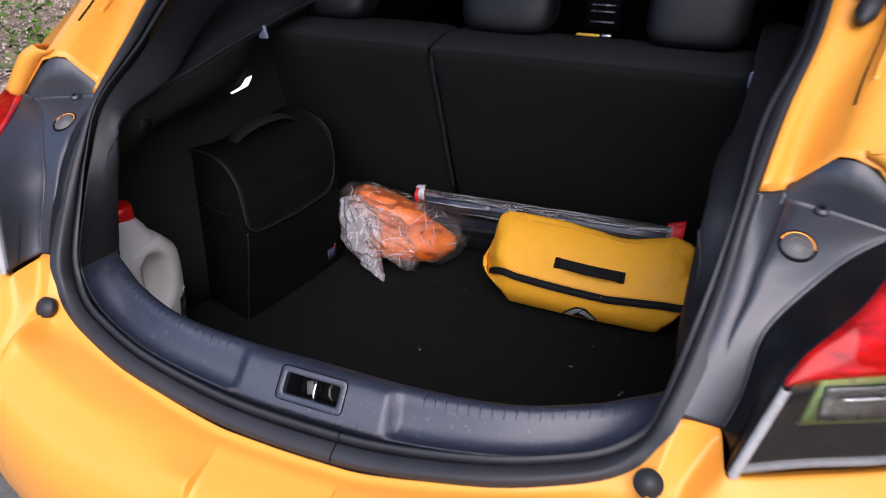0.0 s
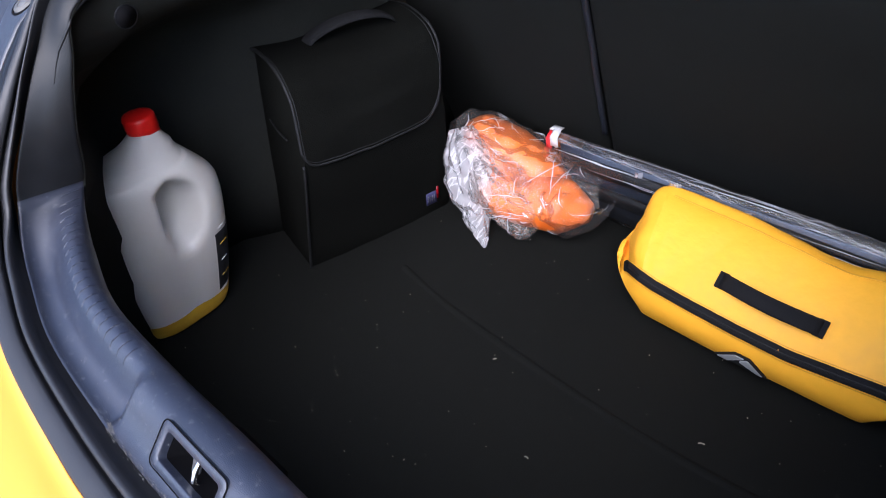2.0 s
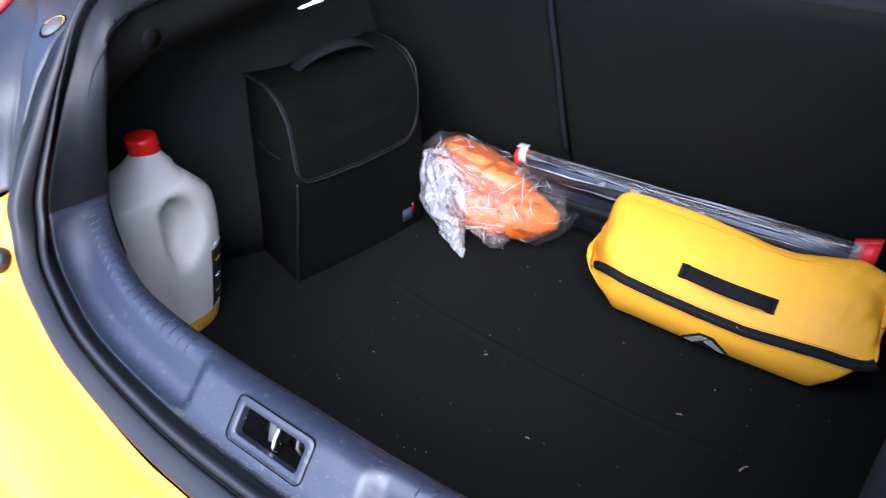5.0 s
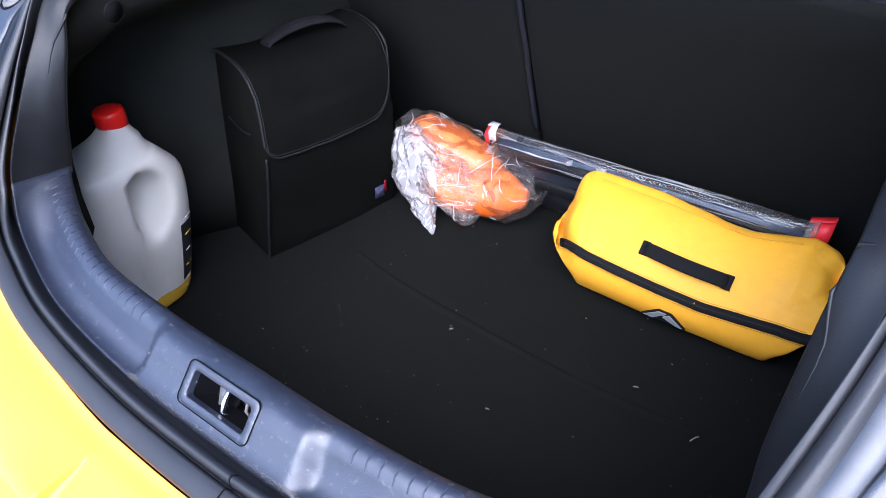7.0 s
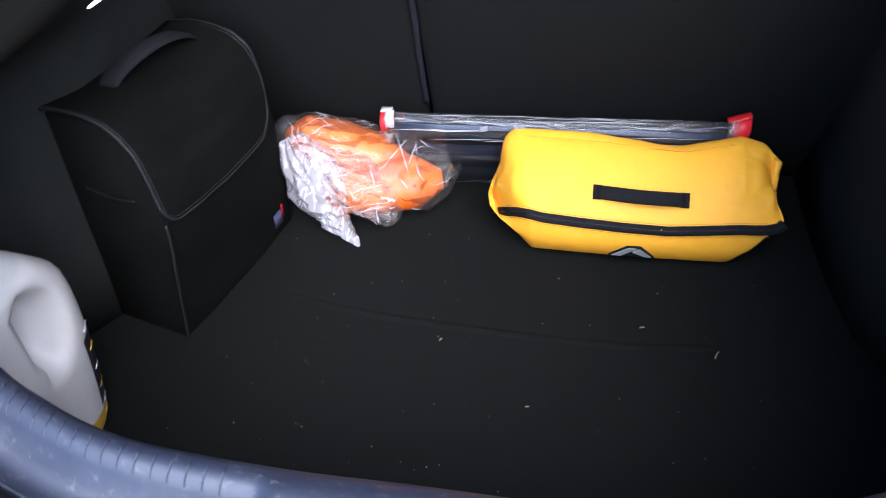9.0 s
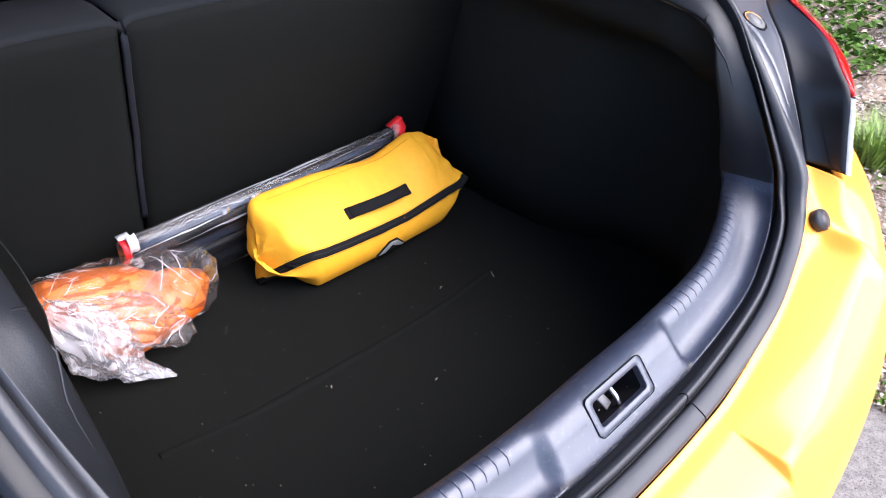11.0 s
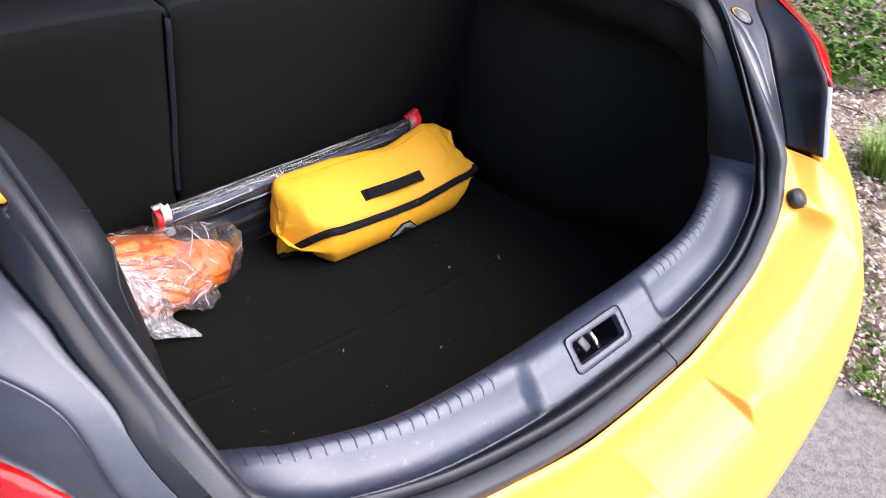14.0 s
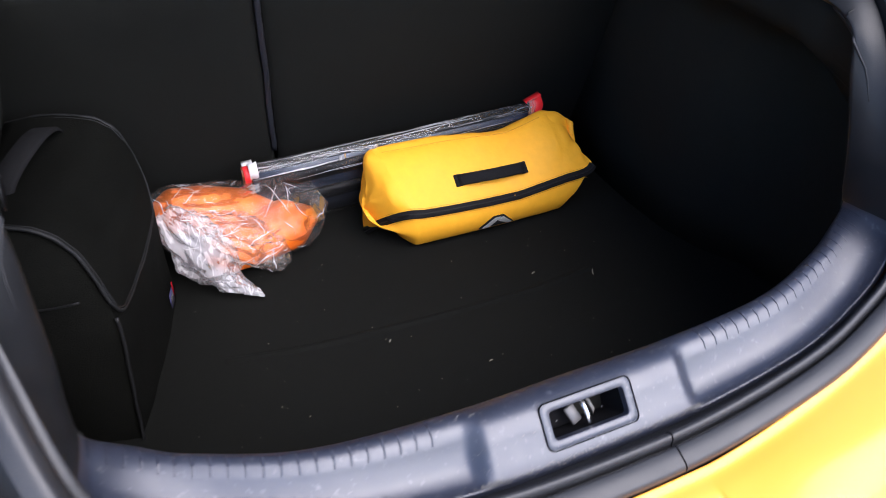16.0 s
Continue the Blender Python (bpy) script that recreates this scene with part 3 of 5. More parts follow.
for k in range(21):
    for sgn in (-1, 1):
        u = np.interp(mid_arc + sgn * (.150 + k * .0145), arc, us)
        t, upv = unit(at(T, u)), unit(at(UP, u))
        s6, s7, s8, s9 = (at(sill_P[:, j], u) for j in (6, 7, 8, 9))
        p0, p1 = s7 * .25 + s6 * .75 + upv * .0004, s9 * 1.0
        o = len(V)
        for p in (p0, s7 + upv * .0005, s8 + upv * .0005, p1):
            V += [p - t * .0014 - upv * .0010, p - t * .0005 + upv * .0004, p + t * .0005 + upv * .0004, p + t * .0014 - upv * .0010]
        F += grid_faces(4, 4, off=o) + [(o, o + 1, o + 2, o + 3), (o + 12, o + 13, o + 14, o + 15)]
tagged(poly("grip_ribs", V, F, SILL, sill, "short moulded ribs along the sill", smooth=False), kind="stuff")

# moulded rib that leaves the side trim and runs on as the ledge for the parcel shelf
rib_line = crom([(.424, .126, .905), (.422, .141, .936), (.421, .178, .965), (.420, .212, .981)], np.linspace(0, 3, 18))
for sx in (-1, 1):
    half_P = sill_P[len(us) // 2:] if sx > 0 else sill_P[:len(us) // 2]
    snapped = np.array([np.add(*(lambda q, n_: (q, n_ * .0012))(*on_grid(half_P, tuple(p * [sx, 1, 1])))) for p in rib_line])
    tube_part("trim_rib", snapped, np.linspace(.0003, .0022, 18), QTRIM, car, "crisp rib of the side trim", 8)

# pale scuffs and dust along the outer edge of the sill and round the latch block
rng = random.Random(21)
V, F = [], []
for k in range(900):
    u = N + rng.choice((-1, 1)) * abs(rng.gauss(1.0, 1.1)) if k % 3 else N + rng.choice((-.92, .92)) + rng.gauss(0, .07)
    if k % 3 == 1:
        u = N + rng.uniform(-.95, .95)
    j = 3 if k % 3 == 1 or rng.random() < .7 else rng.choice((4, 5, 8))
    p0, upv, tv = at(sill_P[:, j], u), unit(at(UP, u)), unit(at(T, u))
    wv_ = unit(at(W, u))
    p0 = p0 + wv_ * rng.gauss(0, .0016) + upv * .0004
    a_, b_ = rng.uniform(.0003, .0016), rng.uniform(.0002, .0006)
    o = len(V)
    V += [p0 - tv * a_, p0 - wv_ * b_, p0 + tv * a_, p0 + wv_ * b_, p0 + upv * .0005]
    F += [(o, o + 1, o + 4), (o + 1, o + 2, o + 4), (o + 2, o + 3, o + 4), (o + 3, o, o + 4)]
tagged(poly("scuff_specks", V, F, CAPGREY, sill, "pale scuffs and dust on the sill", smooth=False), kind="stuff")

# joint of the seal
uj = np.interp(.064, I[len(us) // 2:, 0], us[len(us) // 2:])
seal_P = across([(.00, -.001), (.012, .0037), (.035, .0057), (.10, .0067), (.16, .0072), (.178, .0057), (.19, -.004), (.208, .0), (.218, .0067), (.238, .0107), (.258, .0112), (.278, .0087), (.294, .0027)])
tube_part("seal_joint", [at(seal_P[:, j], uj) for j in range(13)], .0008, DARK, seal, "glued joint of the seal", 5)

# inner face of the sill down to the floor
i0, i1 = int(np.argmin(abs(us - (N - 6.3)))), int(np.argmin(abs(us - (N + 6.3))))
E0 = I[i0:i1 + 1]
flare = 1 + .20 * np.clip((np.abs(E0[:, 0]) - .34) / .08, 0, 1)        # the lining swells outwards round the corners
sheet("sill_lining", np.stack([E0 - UP[i0:i1 + 1] * .018, np.c_[E0[:, 0] * (.85 + .15 * flare), E0[:, 1] - .012, E0[:, 2] - .03], np.c_[E0[:, 0] * (.4 + .6 * flare), E0[:, 1] - .04, E0[:, 2] - .08], np.c_[E0[:, 0] * flare, E0[:, 1] - .06, np.full(len(E0), FLOOR - .01)]], 1), LINING, car, "black lining below the sill")

# ---- body outside ----
# bumper: top edge (against the seal and under the lamps), then ledge, shoulder, rear face and lower edge
TOP = [(0, -.088, .700), (.05, -.0875, .701), (.0835, -.087, .702), (.0865, -.087, .7022), (.094, -.087, .703), (.13, -.085, .707), (.25, -.072, .729), (.34, -.05, .748), (.385, -.034, .764), (.401, -.026, .774), (.417, -.018, .787)]
OUTER = [(.56, .000, .803), (.64, .034, .803), (.74, .090, .802), (.82, .18, .80), (.855, .33, .80), (.865, .6, .80), (.865, 1.3, .80)]


def rear_y(x):
    """Plan of the bumper's rearmost line."""
    return float(np.interp(x, [0, .18, .32, .464, .56, .636, .72, .79, .84, .87], [-.226, -.22, -.205, -.172, -.14, -.10, -.035, .06, .19, .40]))


def bumper_half():
    cols = []
    for x, y, z in TOP:
        yr = rear_y(x)
        d = yr - y
        rec = 1.0 if x < .085 else 0.0           # the middle is let in for the grip of the tailgate
        g = .026
        ledge = (x, y - .007, z - .007)
        lip = (x, y - .022, z - .003)
        if .38 < x < .42:
            ledge, lip = (x, y - .013, z - .012), (x, y - .030, z - (.014 if x < .4 else .030))
        pre = (x * 1.008, y - g - .010 + (d + g + .010) * .33, z - .003)
        mid = (x * 1.01, y - g - .010 + (d + g + .010) * .45, z - .018)
        sh = (x * 1.02, y - g - .010 + (d + g + .010) * .80, z - .050)
        if x < .2:              # a level pad beside the recess ends in a steep short face, the recess slopes down from the same line
            pad = 1.0 if x < .1 else .65
            pre = (x, y - .038, z - (.008 if rec else .004))
            mid = (x, y - .085, z - .017) if rec else (x, y - .085, z - .015 + .012 * pad)
            sh = (x, y - .102, z - .034)
        cols.append([(x, y, z - .012), (x, y, z), ledge, lip, pre, mid, sh, (x * 1.03, yr, .62), (x * 1.03, yr - .004, .52), (x * 1.02, yr + .02, .38), (x * 1.0, yr + .06, .27)])
    # the angular pocket under the lamp: narrow face beside the seal, then the side wall that faces inwards
    for c in ([(.437, .006, .829), (.431, -.018, .801), (.425, -.037, .775), (.428, -.075, .755), (.434, -.140, .713)],
              [(.456, .016, .825), (.448, -.008, .798), (.436, -.032, .772), (.438, -.070, .753), (.444, -.138, .712)],
              [(.480, .023, .817), (.465, .000, .793), (.450, -.026, .769), (.450, -.066, .751), (.456, -.136, .711)],
              [(.483, .018, .812), (.468, -.003, .790), (.453, -.030, .767), (.453, -.069, .750), (.459, -.135, .711)],
              [(.487, -.024, .810), (.478, -.036, .792), (.463, -.052, .768), (.464, -.084, .747), (.470, -.132, .709)],
              [(.490, -.031, .807), (.483, -.042, .791), (.468, -.058, .767), (.469, -.088, .746), (.474, -.131, .709)],
              [(.515, -.022, .805), (.515, -.040, .796), (.514, -.062, .777), (.512, -.092, .748), (.512, -.128, .707)]):
        x, y, z = c[0]
        xr = c[4][0]
        yr = rear_y(xr)
        half_ = tuple((p + q) / 2 for p, q in zip(c[2], c[3]))
        cols.append([(x, y + .012, z - .006)] + c[:3] + [half_] + c[3:] + [(xr * 1.01, yr, .62), (xr * 1.01, yr - .004, .52), (xr, yr + .02, .38), (xr, yr + .06, .27)])
    for x, y, z in OUTER:
        yr = min(rear_y(min(x + .02, .87)), y - .01) if x < .84 else y - .0
        o = 0.02 if x > .8 else 0.0
        cols.append([(x, y + .02, z - .012), (x, y, z), (x + o * .3, y - .012, z - .006), (x + o * .5, y * .75 + yr * .25 - .012, z - .022), (x + o * .6, y * .63 + yr * .37 - .011, z - .035), (x + o * .7, y * .5 + yr * .5 - .01, z - .05), (x + o, y * .2 + yr * .8, z - .10),
                     (x + o, yr, .62), (x + o, yr - .002, .52), (x + o, yr + .015, .38), (x * .985, yr + .05, .27)])
    return np.array(cols)


BH = bumper_half()
full = np.vstack([(BH[:0:-1] * [-1, 1, 1]), BH])
bumper = sheet("bumper", full, PAINT, car, "glossy yellow rear bumper and lower flanks")
# crisp edges: the step of the grip recess and the pockets under the lamps
half_n = len(BH) - 1
sharp = {c for n_ in (2, 3, len(TOP), len(TOP) + 2, len(TOP) + 3, len(TOP) + 4, len(TOP) + 5) for c in (half_n + n_, half_n - n_)}
cr = bumper.data.attributes.new("crease_edge", "FLOAT", "EDGE")
for e in bumper.data.edges:
    (i1, j1), (i2, j2) = divmod(e.vertices[0], full.shape[1]), divmod(e.vertices[1], full.shape[1])
    if i1 == i2 and i1 in sharp and max(j1, j2) <= 6 and (abs(i1 - half_n) > 5 or min(j1, j2) >= 3):
        cr.data[e.index].value = .85
    elif j1 == j2 == 4 and max(abs(i1 - half_n), abs(i2 - half_n)) <= len(TOP) - 3:
        cr.data[e.index].value = .3
    elif j1 == j2 and j1 in (5, 6) and 3 <= min(abs(i1 - half_n), abs(i2 - half_n)) and max(abs(i1 - half_n), abs(i2 - half_n)) <= 5:
        cr.data[e.index].value = .8
    elif j1 == j2 == 1:
        cr.data[e.index].value = .9
bv = bumper.modifiers.new("soft", "SUBSURF")
bv.levels = bv.render_levels = 2
bv2 = bumper.modifiers.new("skin", "SOLIDIFY")
bv2.thickness, bv2.offset = .003, -1
for sx in (-1, 1):
    part("rubber_stop", disc_bm(.0150, .016, .0025, aim((sx * .421, -.039, .775), (sx * .1, -.72, .66))), RUBBER, bumper, "round grey rubber stop")
under = sheet("under_valance", [[(x, rear_y(abs(x)) + dy, z) for dy, z in ((.03, .30), (.05, .24), (.09, .18), (.5, .17))] for x in np.linspace(-.8, .8, 33)], PLASTIC, car, "black plastic valance under the bumper", thick=.004)

# yellow quarter panels beside the opening, with gutter and shoulder
quv = np.linspace(9.05, N, 30)
Q0 = crom(OUT, quv)
f = np.linspace(0, 1, 30)[:, None]
QR = np.stack([Q0 + [0, 0, -.012], Q0 + [.003, 0, 0], Q0 + [.018, .010, .006], Q0 + [.038, .018, .010], Q0 + [.056, .026, .008], Q0 + [.066, .032, .002], Q0 + [.071, .030, .006], Q0 + [.078, .016, .026], Q0 + [.095, .010, .032],
               Q0 * [0, 1, 1] + [.62, .006, .016], Q0 * [0, 1, 1] + [.70, .05, -.01], Q0 * [0, 1, .9] + [.775, .11, .03], Q0 * [0, 1, .5] + [.835, .16, .36], Q0 * [0, 1, 0] + [.865, .20, .80]], 1)
HEM = np.array([(.477, .206, 1.000), (.475, .191, 1.010), (.489, .213, 1.001), (.505, .237, .994), (.518, .232, 1.014), (.531, .225, 1.032), (.543, .218, 1.050), (.556, .213, 1.052), (.580, .206, 1.046), (.634, .194, .990)])
ease = np.clip(1 - np.arange(30) / 17, 0, 1)[:, None, None]
QR[:, :10] += ease * (HEM - QR[0, :10])[None]
for P, side in zip(sides(QR), ("right", "left")):
    q = sheet("quarter_panel", P, PAINT, car, "glossy yellow quarter panel with a drain gutter", thick=.003)
    tube_part("gutter_lip", crom(P[7:, 7], np.linspace(0, 22, 60)), .0042, PAINT, q, "raised lip beside the drain gutter", 8)
    tube_part("gutter_joint", crom(P[5:, 6] + [0, -.0015, .0015], np.linspace(0, 24, 60)), .0016, DARK, q, "dark sealed joint in the gutter", 6)

# outer hem of the quarter panel, which runs down outside the trim to the lamp
tab_line = crom([(.566, .213, 1.058), (.590, .205, 1.044), (.616, .199, 1.014), (.640, .194, .984)], np.linspace(0, 3, 16))
for sx in (1, -1):
    k = np.array([sx, 1, 1])
    sheet("panel_hem", [[(p + d) * k for d in np.array([[0, .012, 0], [.001, -.004, .001], [.010, -.010, .006], [.024, -.006, .010], [.034, .010, .006], [.040, .040, -.004]])] for p in tab_line], PAINT, car, "yellow hem of the quarter panel", thick=.003)
tube_part("strut_boot", crom([(.584, .53, 1.176), (.579, .495, 1.165), (.570, .462, 1.150), (.560, .432, 1.136)], np.linspace(0, 3, 16)), np.interp(np.linspace(0, 1, 16), [0, .4, .55, .8, 1], [.016, .020, .013, .014, .006]), RUBBER, car, "black rubber boot of the gas strut", 10)

# black trim that covers the lamp bay: a strip beside the seal up to a ridge, a hollow wall from there to the lens, and an upright head under the yellow panel
SN = 44
sv = np.linspace(0, 5, SN)
cu = np.linspace(6.0, 9.0, SN)
CT = crom(OUT, cu) * .95 + crom(INN, cu) * .05
RIDGE = crom([(.482, .024, .816), (.494, .048, .849), (.503, .086, .905), (.541, .131, .944), (.578, .172, .964), (.619, .201, .978)], sv)
EDGE = crom([(.489, -.031, .815), (.503, -.011, .862), (.517, .009, .908), (.536, .036, .929), (.579, .087, .955), (.635, .192, .985)], sv)
CREASE = np.array([(.474, .192, 1.003), (.504, .230, .986), (.545, .222, .984), (.59, .208, .981), (.619, .201, .978)])
CREST = np.array([(.474, .194, 1.007), (.504, .238, .994), (.543, .219, 1.048), (.575, .209, 1.046), (.636, .197, .988)])
CW = [0, .22, .5, .75, 1.0]
wg = np.interp(sv, [0, 1.5, 2.4, 3.4, 5], [.5, .5, .38, .25, .22])[:, None]           # where the moulded groove runs
deep = np.clip((sv - 1.6) / 1.2, 0, 1)[:, None]
nrm = unit(np.cross(np.gradient(CT, axis=0), RIDGE - CT))
nrm *= np.where(nrm[:, 1:2] > 0, -1, 1)
top_ = np.clip((np.arange(SN) - (SN - 13)) / 12, 0, 1)[:, None] ** 1.5
rows = []
strip = [(0, 0, -.016), (0, 0, -.004), (0, .25, .001), (0, .6, .002), (-.034, 1, .002), (-.026, 1, .001), (-.014, 1, -.0035), (.014, 1, -.0035), (.022, 1, .0005), (.03, 1, .0025)]
for d, f_, hgt in strip:
    rows.append((wg * f_ + d, .002 + (hgt - .002) * (deep if f_ == 1 else 1.0)))
for g_, hgt in [(.15, .002), (.3, .002), (.45, .002), (.6, .002), (.75, .002), (.88, .002), (.96, .0012), (1.0, -.0006)]:
    rows.append((wg + .03 + (1 - wg - .03) * g_, hgt))
grid = []
for w, hgt in rows:
    p = CT * (1 - w) + RIDGE * w + nrm * hgt
    wl_ = float(w[-1, 0])
    cz = np.array([np.interp(wl_, CW, CREASE[:, c]) for c in range(3)])
    p = p + top_ * (cz - p[-1] + nrm[-1] * hgt)
    tz = np.array([np.interp(wl_, CW, CREST[:, c]) for c in range(3)])
    grid.append(np.vstack([p, cz + [0, -.001, .004], cz * .5 + tz * .5, tz, tz + [.004, .03, .004]]))
for w, sag in [(.05, .001), (.15, .003), (.3, .006), (.5, .008), (.7, .006), (.88, .003), (1.0, 0), (1.06, .012)]:
    p = RIDGE * (1 - w) + EDGE * w + np.array([.75, .5, -.3]) * sag * np.clip((5 - sv) / 2, 0, 1)[:, None]
    tz = CREST[-1]
    grid.append(np.vstack([p, p[-1] * .8 + tz * .2, p[-1] * .5 + tz * .5, tz, tz + [.004, .03, .004]]))
TR = np.stack(grid, 1)
for sx, P in zip((1, -1), sides(TR)):
    t = sheet("lamp_bay_trim", P[:, :len(rows) + 1], TRIM, car, "dusty black plastic trim beside the tail lamp", thick=.002)
    # outer part of the same trim, painted darker to stand for dark reflections
    sheet("hollow_wall", P[:, len(rows):], HOLLOW, t, "smooth hollow wall beside the lens, coloured black for its dark reflections", thick=.002)
    cp, cn = on_grid(P, (sx * .521, .166, .960))
    m = aim(tuple(cp + cn * .0008), cn)
    ring = [tuple(m @ Vector((.0185 * math.cos(q), .0185 * math.sin(q), .0))) for q in np.linspace(0, 2 * math.pi, 33)]
    tube_part("cap_groove", ring, .0016, DARK, t, "dark groove round the cap", 6)
    arc_ = [tuple(m @ Vector((.0172 * math.cos(q), .0172 * math.sin(q), .0006))) for q in np.linspace(-.2 if sx > 0 else .4, 2.7 if sx > 0 else 3.3, 20)]
    tube_part("cap_ring", arc_, .0011, PAINT, t, "yellow paint showing round the cap", 6)
    cap = part("access_cap", disc_bm(.0158, .004, .0006, m), CAPGREY, t, "round grey plastic access cap")
    rim_ = [tuple(m @ Vector((.0095 * math.cos(q), .0095 * math.sin(q), .0021))) for q in np.linspace(0, 2 * math.pi, 25)]
    tube_part("cap_rim", rim_, .0006, CAPGREY, cap, "raised ring on the cap", 5)
    cp, cn = on_grid(P, (sx * .543, .214, .984))
    m = aim(tuple(cp + cn * .003), cn)
    scr = part("fixing_screw", disc_bm(.0075, .008, .0012, m, 14), TRIM, t, "small screw head")
    part("screw_socket", disc_bm(.0035, .002, .0003, aim(tuple(cp + cn * .0068), cn), 6), DARK, scr, "dark socket of the screw")

# tail lamps: red upper lens, clear lower lens, dark housing with a framed reflector
def lens_surface(top, bottom, rows_=9, bulge=.012):
    a, b = np.asarray(top, float), np.asarray(bottom, float)
    return np.stack([a * (1 - s) + b * s + np.array([.3, -.9, .2]) * bulge * math.sin(math.pi * min(max(s, 0), 1)) ** .6 for s in np.linspace(0, 1, rows_)], 1)


tu = np.linspace(0, 5, 31)
RT = crom([(.519, .012, .910), (.538, .037, .930), (.580, .087, .956), (.636, .191, .986), (.72, .29, 1.0), (.80, .40, 1.0)], tu)
RM = crom([(.518, .009, .907), (.557, .026, .911), (.606, .048, .912), (.70, .10, .912), (.79, .18, .912), (.83, .30, .912)], tu)
RB = crom([(.490, -.031, .814), (.56, .006, .812), (.636, .040, .811), (.735, .095, .810), (.815, .175, .808), (.848, .30, .808)], tu)
for sx in (1, -1):
    k = np.array([sx, 1, 1])
    lens_at = lambda a_, b_, d: (at_curve(RM, a_) * (1 - b_) + at_curve(RB, a_) * b_) * k + [0, d, 0]
    at_curve = lambda C, a_: np.array([np.interp(a_, tu, C[:, c]) for c in range(3)])
    lamp = sheet("tail_lamp", np.stack([RT * k + [0, .045, -.004], RM * k + [0, .045, .002], RM * k + [0, .030, -.004], RM * .5 * k + RB * .5 * k + [0, .034, 0], RB * k + [0, .022, .004], RB * k + [0, .004, .001]], 1), DARK, car, "tail lamp with a red upper and a clear lower lens")
    sheet("reflector", np.stack([RT * k + [0, .035, 0], (RT * .66 + RM * .34) * k + [0, .028, 0], (RT * .33 + RM * .67) * k + [0, .036, 0], RM * k + [0, .03, 0]], 1)[2:], LAMPRED, lamp, "faceted red reflector behind the lens", smooth=False)
    A_ = np.linspace(.78, 3.2, 14)
    rim = [[lens_at(a_ + e_, b_, d) for b_, e_, d in ((.05, .10, .016), (.10, .12, .011), (.54, .0, .011), (.60, -.02, .011), (.64, -.02, .018))] for a_ in A_]
    sheet("lamp_frame", rim, RIMGREEN, lamp, "greenish bright frame round the reversing lamp", thick=.002)
    rf = [[lens_at(a_, b_, d) for b_, d in ((.16, .006), (.24, .010), (.30, .005), (.47, .009), (.52, .005))] for a_ in np.linspace(1.02, 2.9, 12)]
    rr_ = sheet("reversing_reflector", rf, CHROME, lamp, "bright reversing lamp reflector", thick=.003)
    tube_part("reflector_bar", [lens_at(a_, .27, .002) for a_ in np.linspace(1.35, 2.6, 8)], .0018, METAL, rr_, "bright bar across the reflector", 6)
    es = [(at_curve(RM, 0) * (1 - b_) + at_curve(RB, 0) * b_) * k for b_ in np.linspace(.02, 1, 8)]
    sheet("edge_strip", [[p + [0, .001, 0], p + [sx * .001, -.006, 0], p + [sx * .005, -.0065, -.001], p + [sx * .009, -.004, -.001], p + [sx * .010, .004, 0]] for p in es], LENSPALE, lamp, "pale edge strip of the clear lens")
    sheet("sill_strip", [[p * k + [0, -.002, -.001], p * k + [0, -.004, .001], p * k + [0, -.0035, .005], p * k + [0, .004, .006]] for p in RB[1:]], LENSGREY, lamp, "grey lower edge of the clear lens")
    sheet("red_edge", [[p * k + [0, .002, .001], p * k + [sx * .001, -.003, .0], p * k + [sx * .004, -.006, -.005], p * k + [sx * .004, -.004, -.009]] for p in RT[:24]], LAMPDARK, lamp, "dark red rim of the lens")
    sheet("red_lens", lens_surface(RT * k, RM * k, bulge=.006), REDLENS, lamp, "glossy red plastic lens", thick=.003)
    sheet("clear_lens", lens_surface(RM * k + [0, 0, -.002], RB * k, bulge=.002), CLEARLENS, lamp, "clear plastic lens", thick=.002)

# the raised tailgate overhead: inner panel, glass and hinges
tg = np.array([[(x * (1 - .06 * abs(s - .5)), .98 - .98 * s, 1.33 + .62 * s + .05 * math.sin(math.pi * s) - .05 * (x / .55) ** 2) for s in np.linspace(0, 1, 11)] for x in np.linspace(-.55, .55, 13)])
gate = sheet("tailgate", tg, TRIM, car, "raised tailgate with dark inner lining", thick=.04, skip=lambda i, j: 2 <= i < 10 and 1 <= j < 6)
sheet("tailgate_glass", tg[2:11, 1:7], GLASS, gate, "tinted rear window glass", thick=.004)
for sx in (-1, 1):
    tube_part("gas_strut", [(sx * .50, .55, 1.14), (sx * .51, .45, 1.40), (sx * .52, .36, 1.64)], .009, RUBBER, gate, "black gas strut", 8)

# roof, cabin end and wheels close the car
roof_P = [[(x, y, 1.30 + .10 * math.sin((y - .9) / 2.2 * math.pi) - .10 * (x / .6) ** 2) for y in np.linspace(1.0, 2.9, 12)] for x in np.linspace(-.62, .62, 15)]
sheet("roof", roof_P, PAINT, car, "yellow roof panel", thick=.03)
sheet("cabin_flank", [[(sx * .80, y, z) for z in (.3, .8, 1.3)] for sx, y in ((-1, 1.1), (-1, 2.9))] , DARK, car, "dark door lining", thick=.02)
sheet("cabin_flank", [[(sx * .80, y, z) for z in (.3, .8, 1.3)] for sx, y in ((1, 1.1), (1, 2.9))] , DARK, car, "dark door lining", thick=.02)
sheet("dashboard", [[(x, 2.9, z) for z in (.2, .8, 1.35)] for x in np.linspace(-.8, .8, 5)], DARK, car, "dark dashboard", thick=.02)
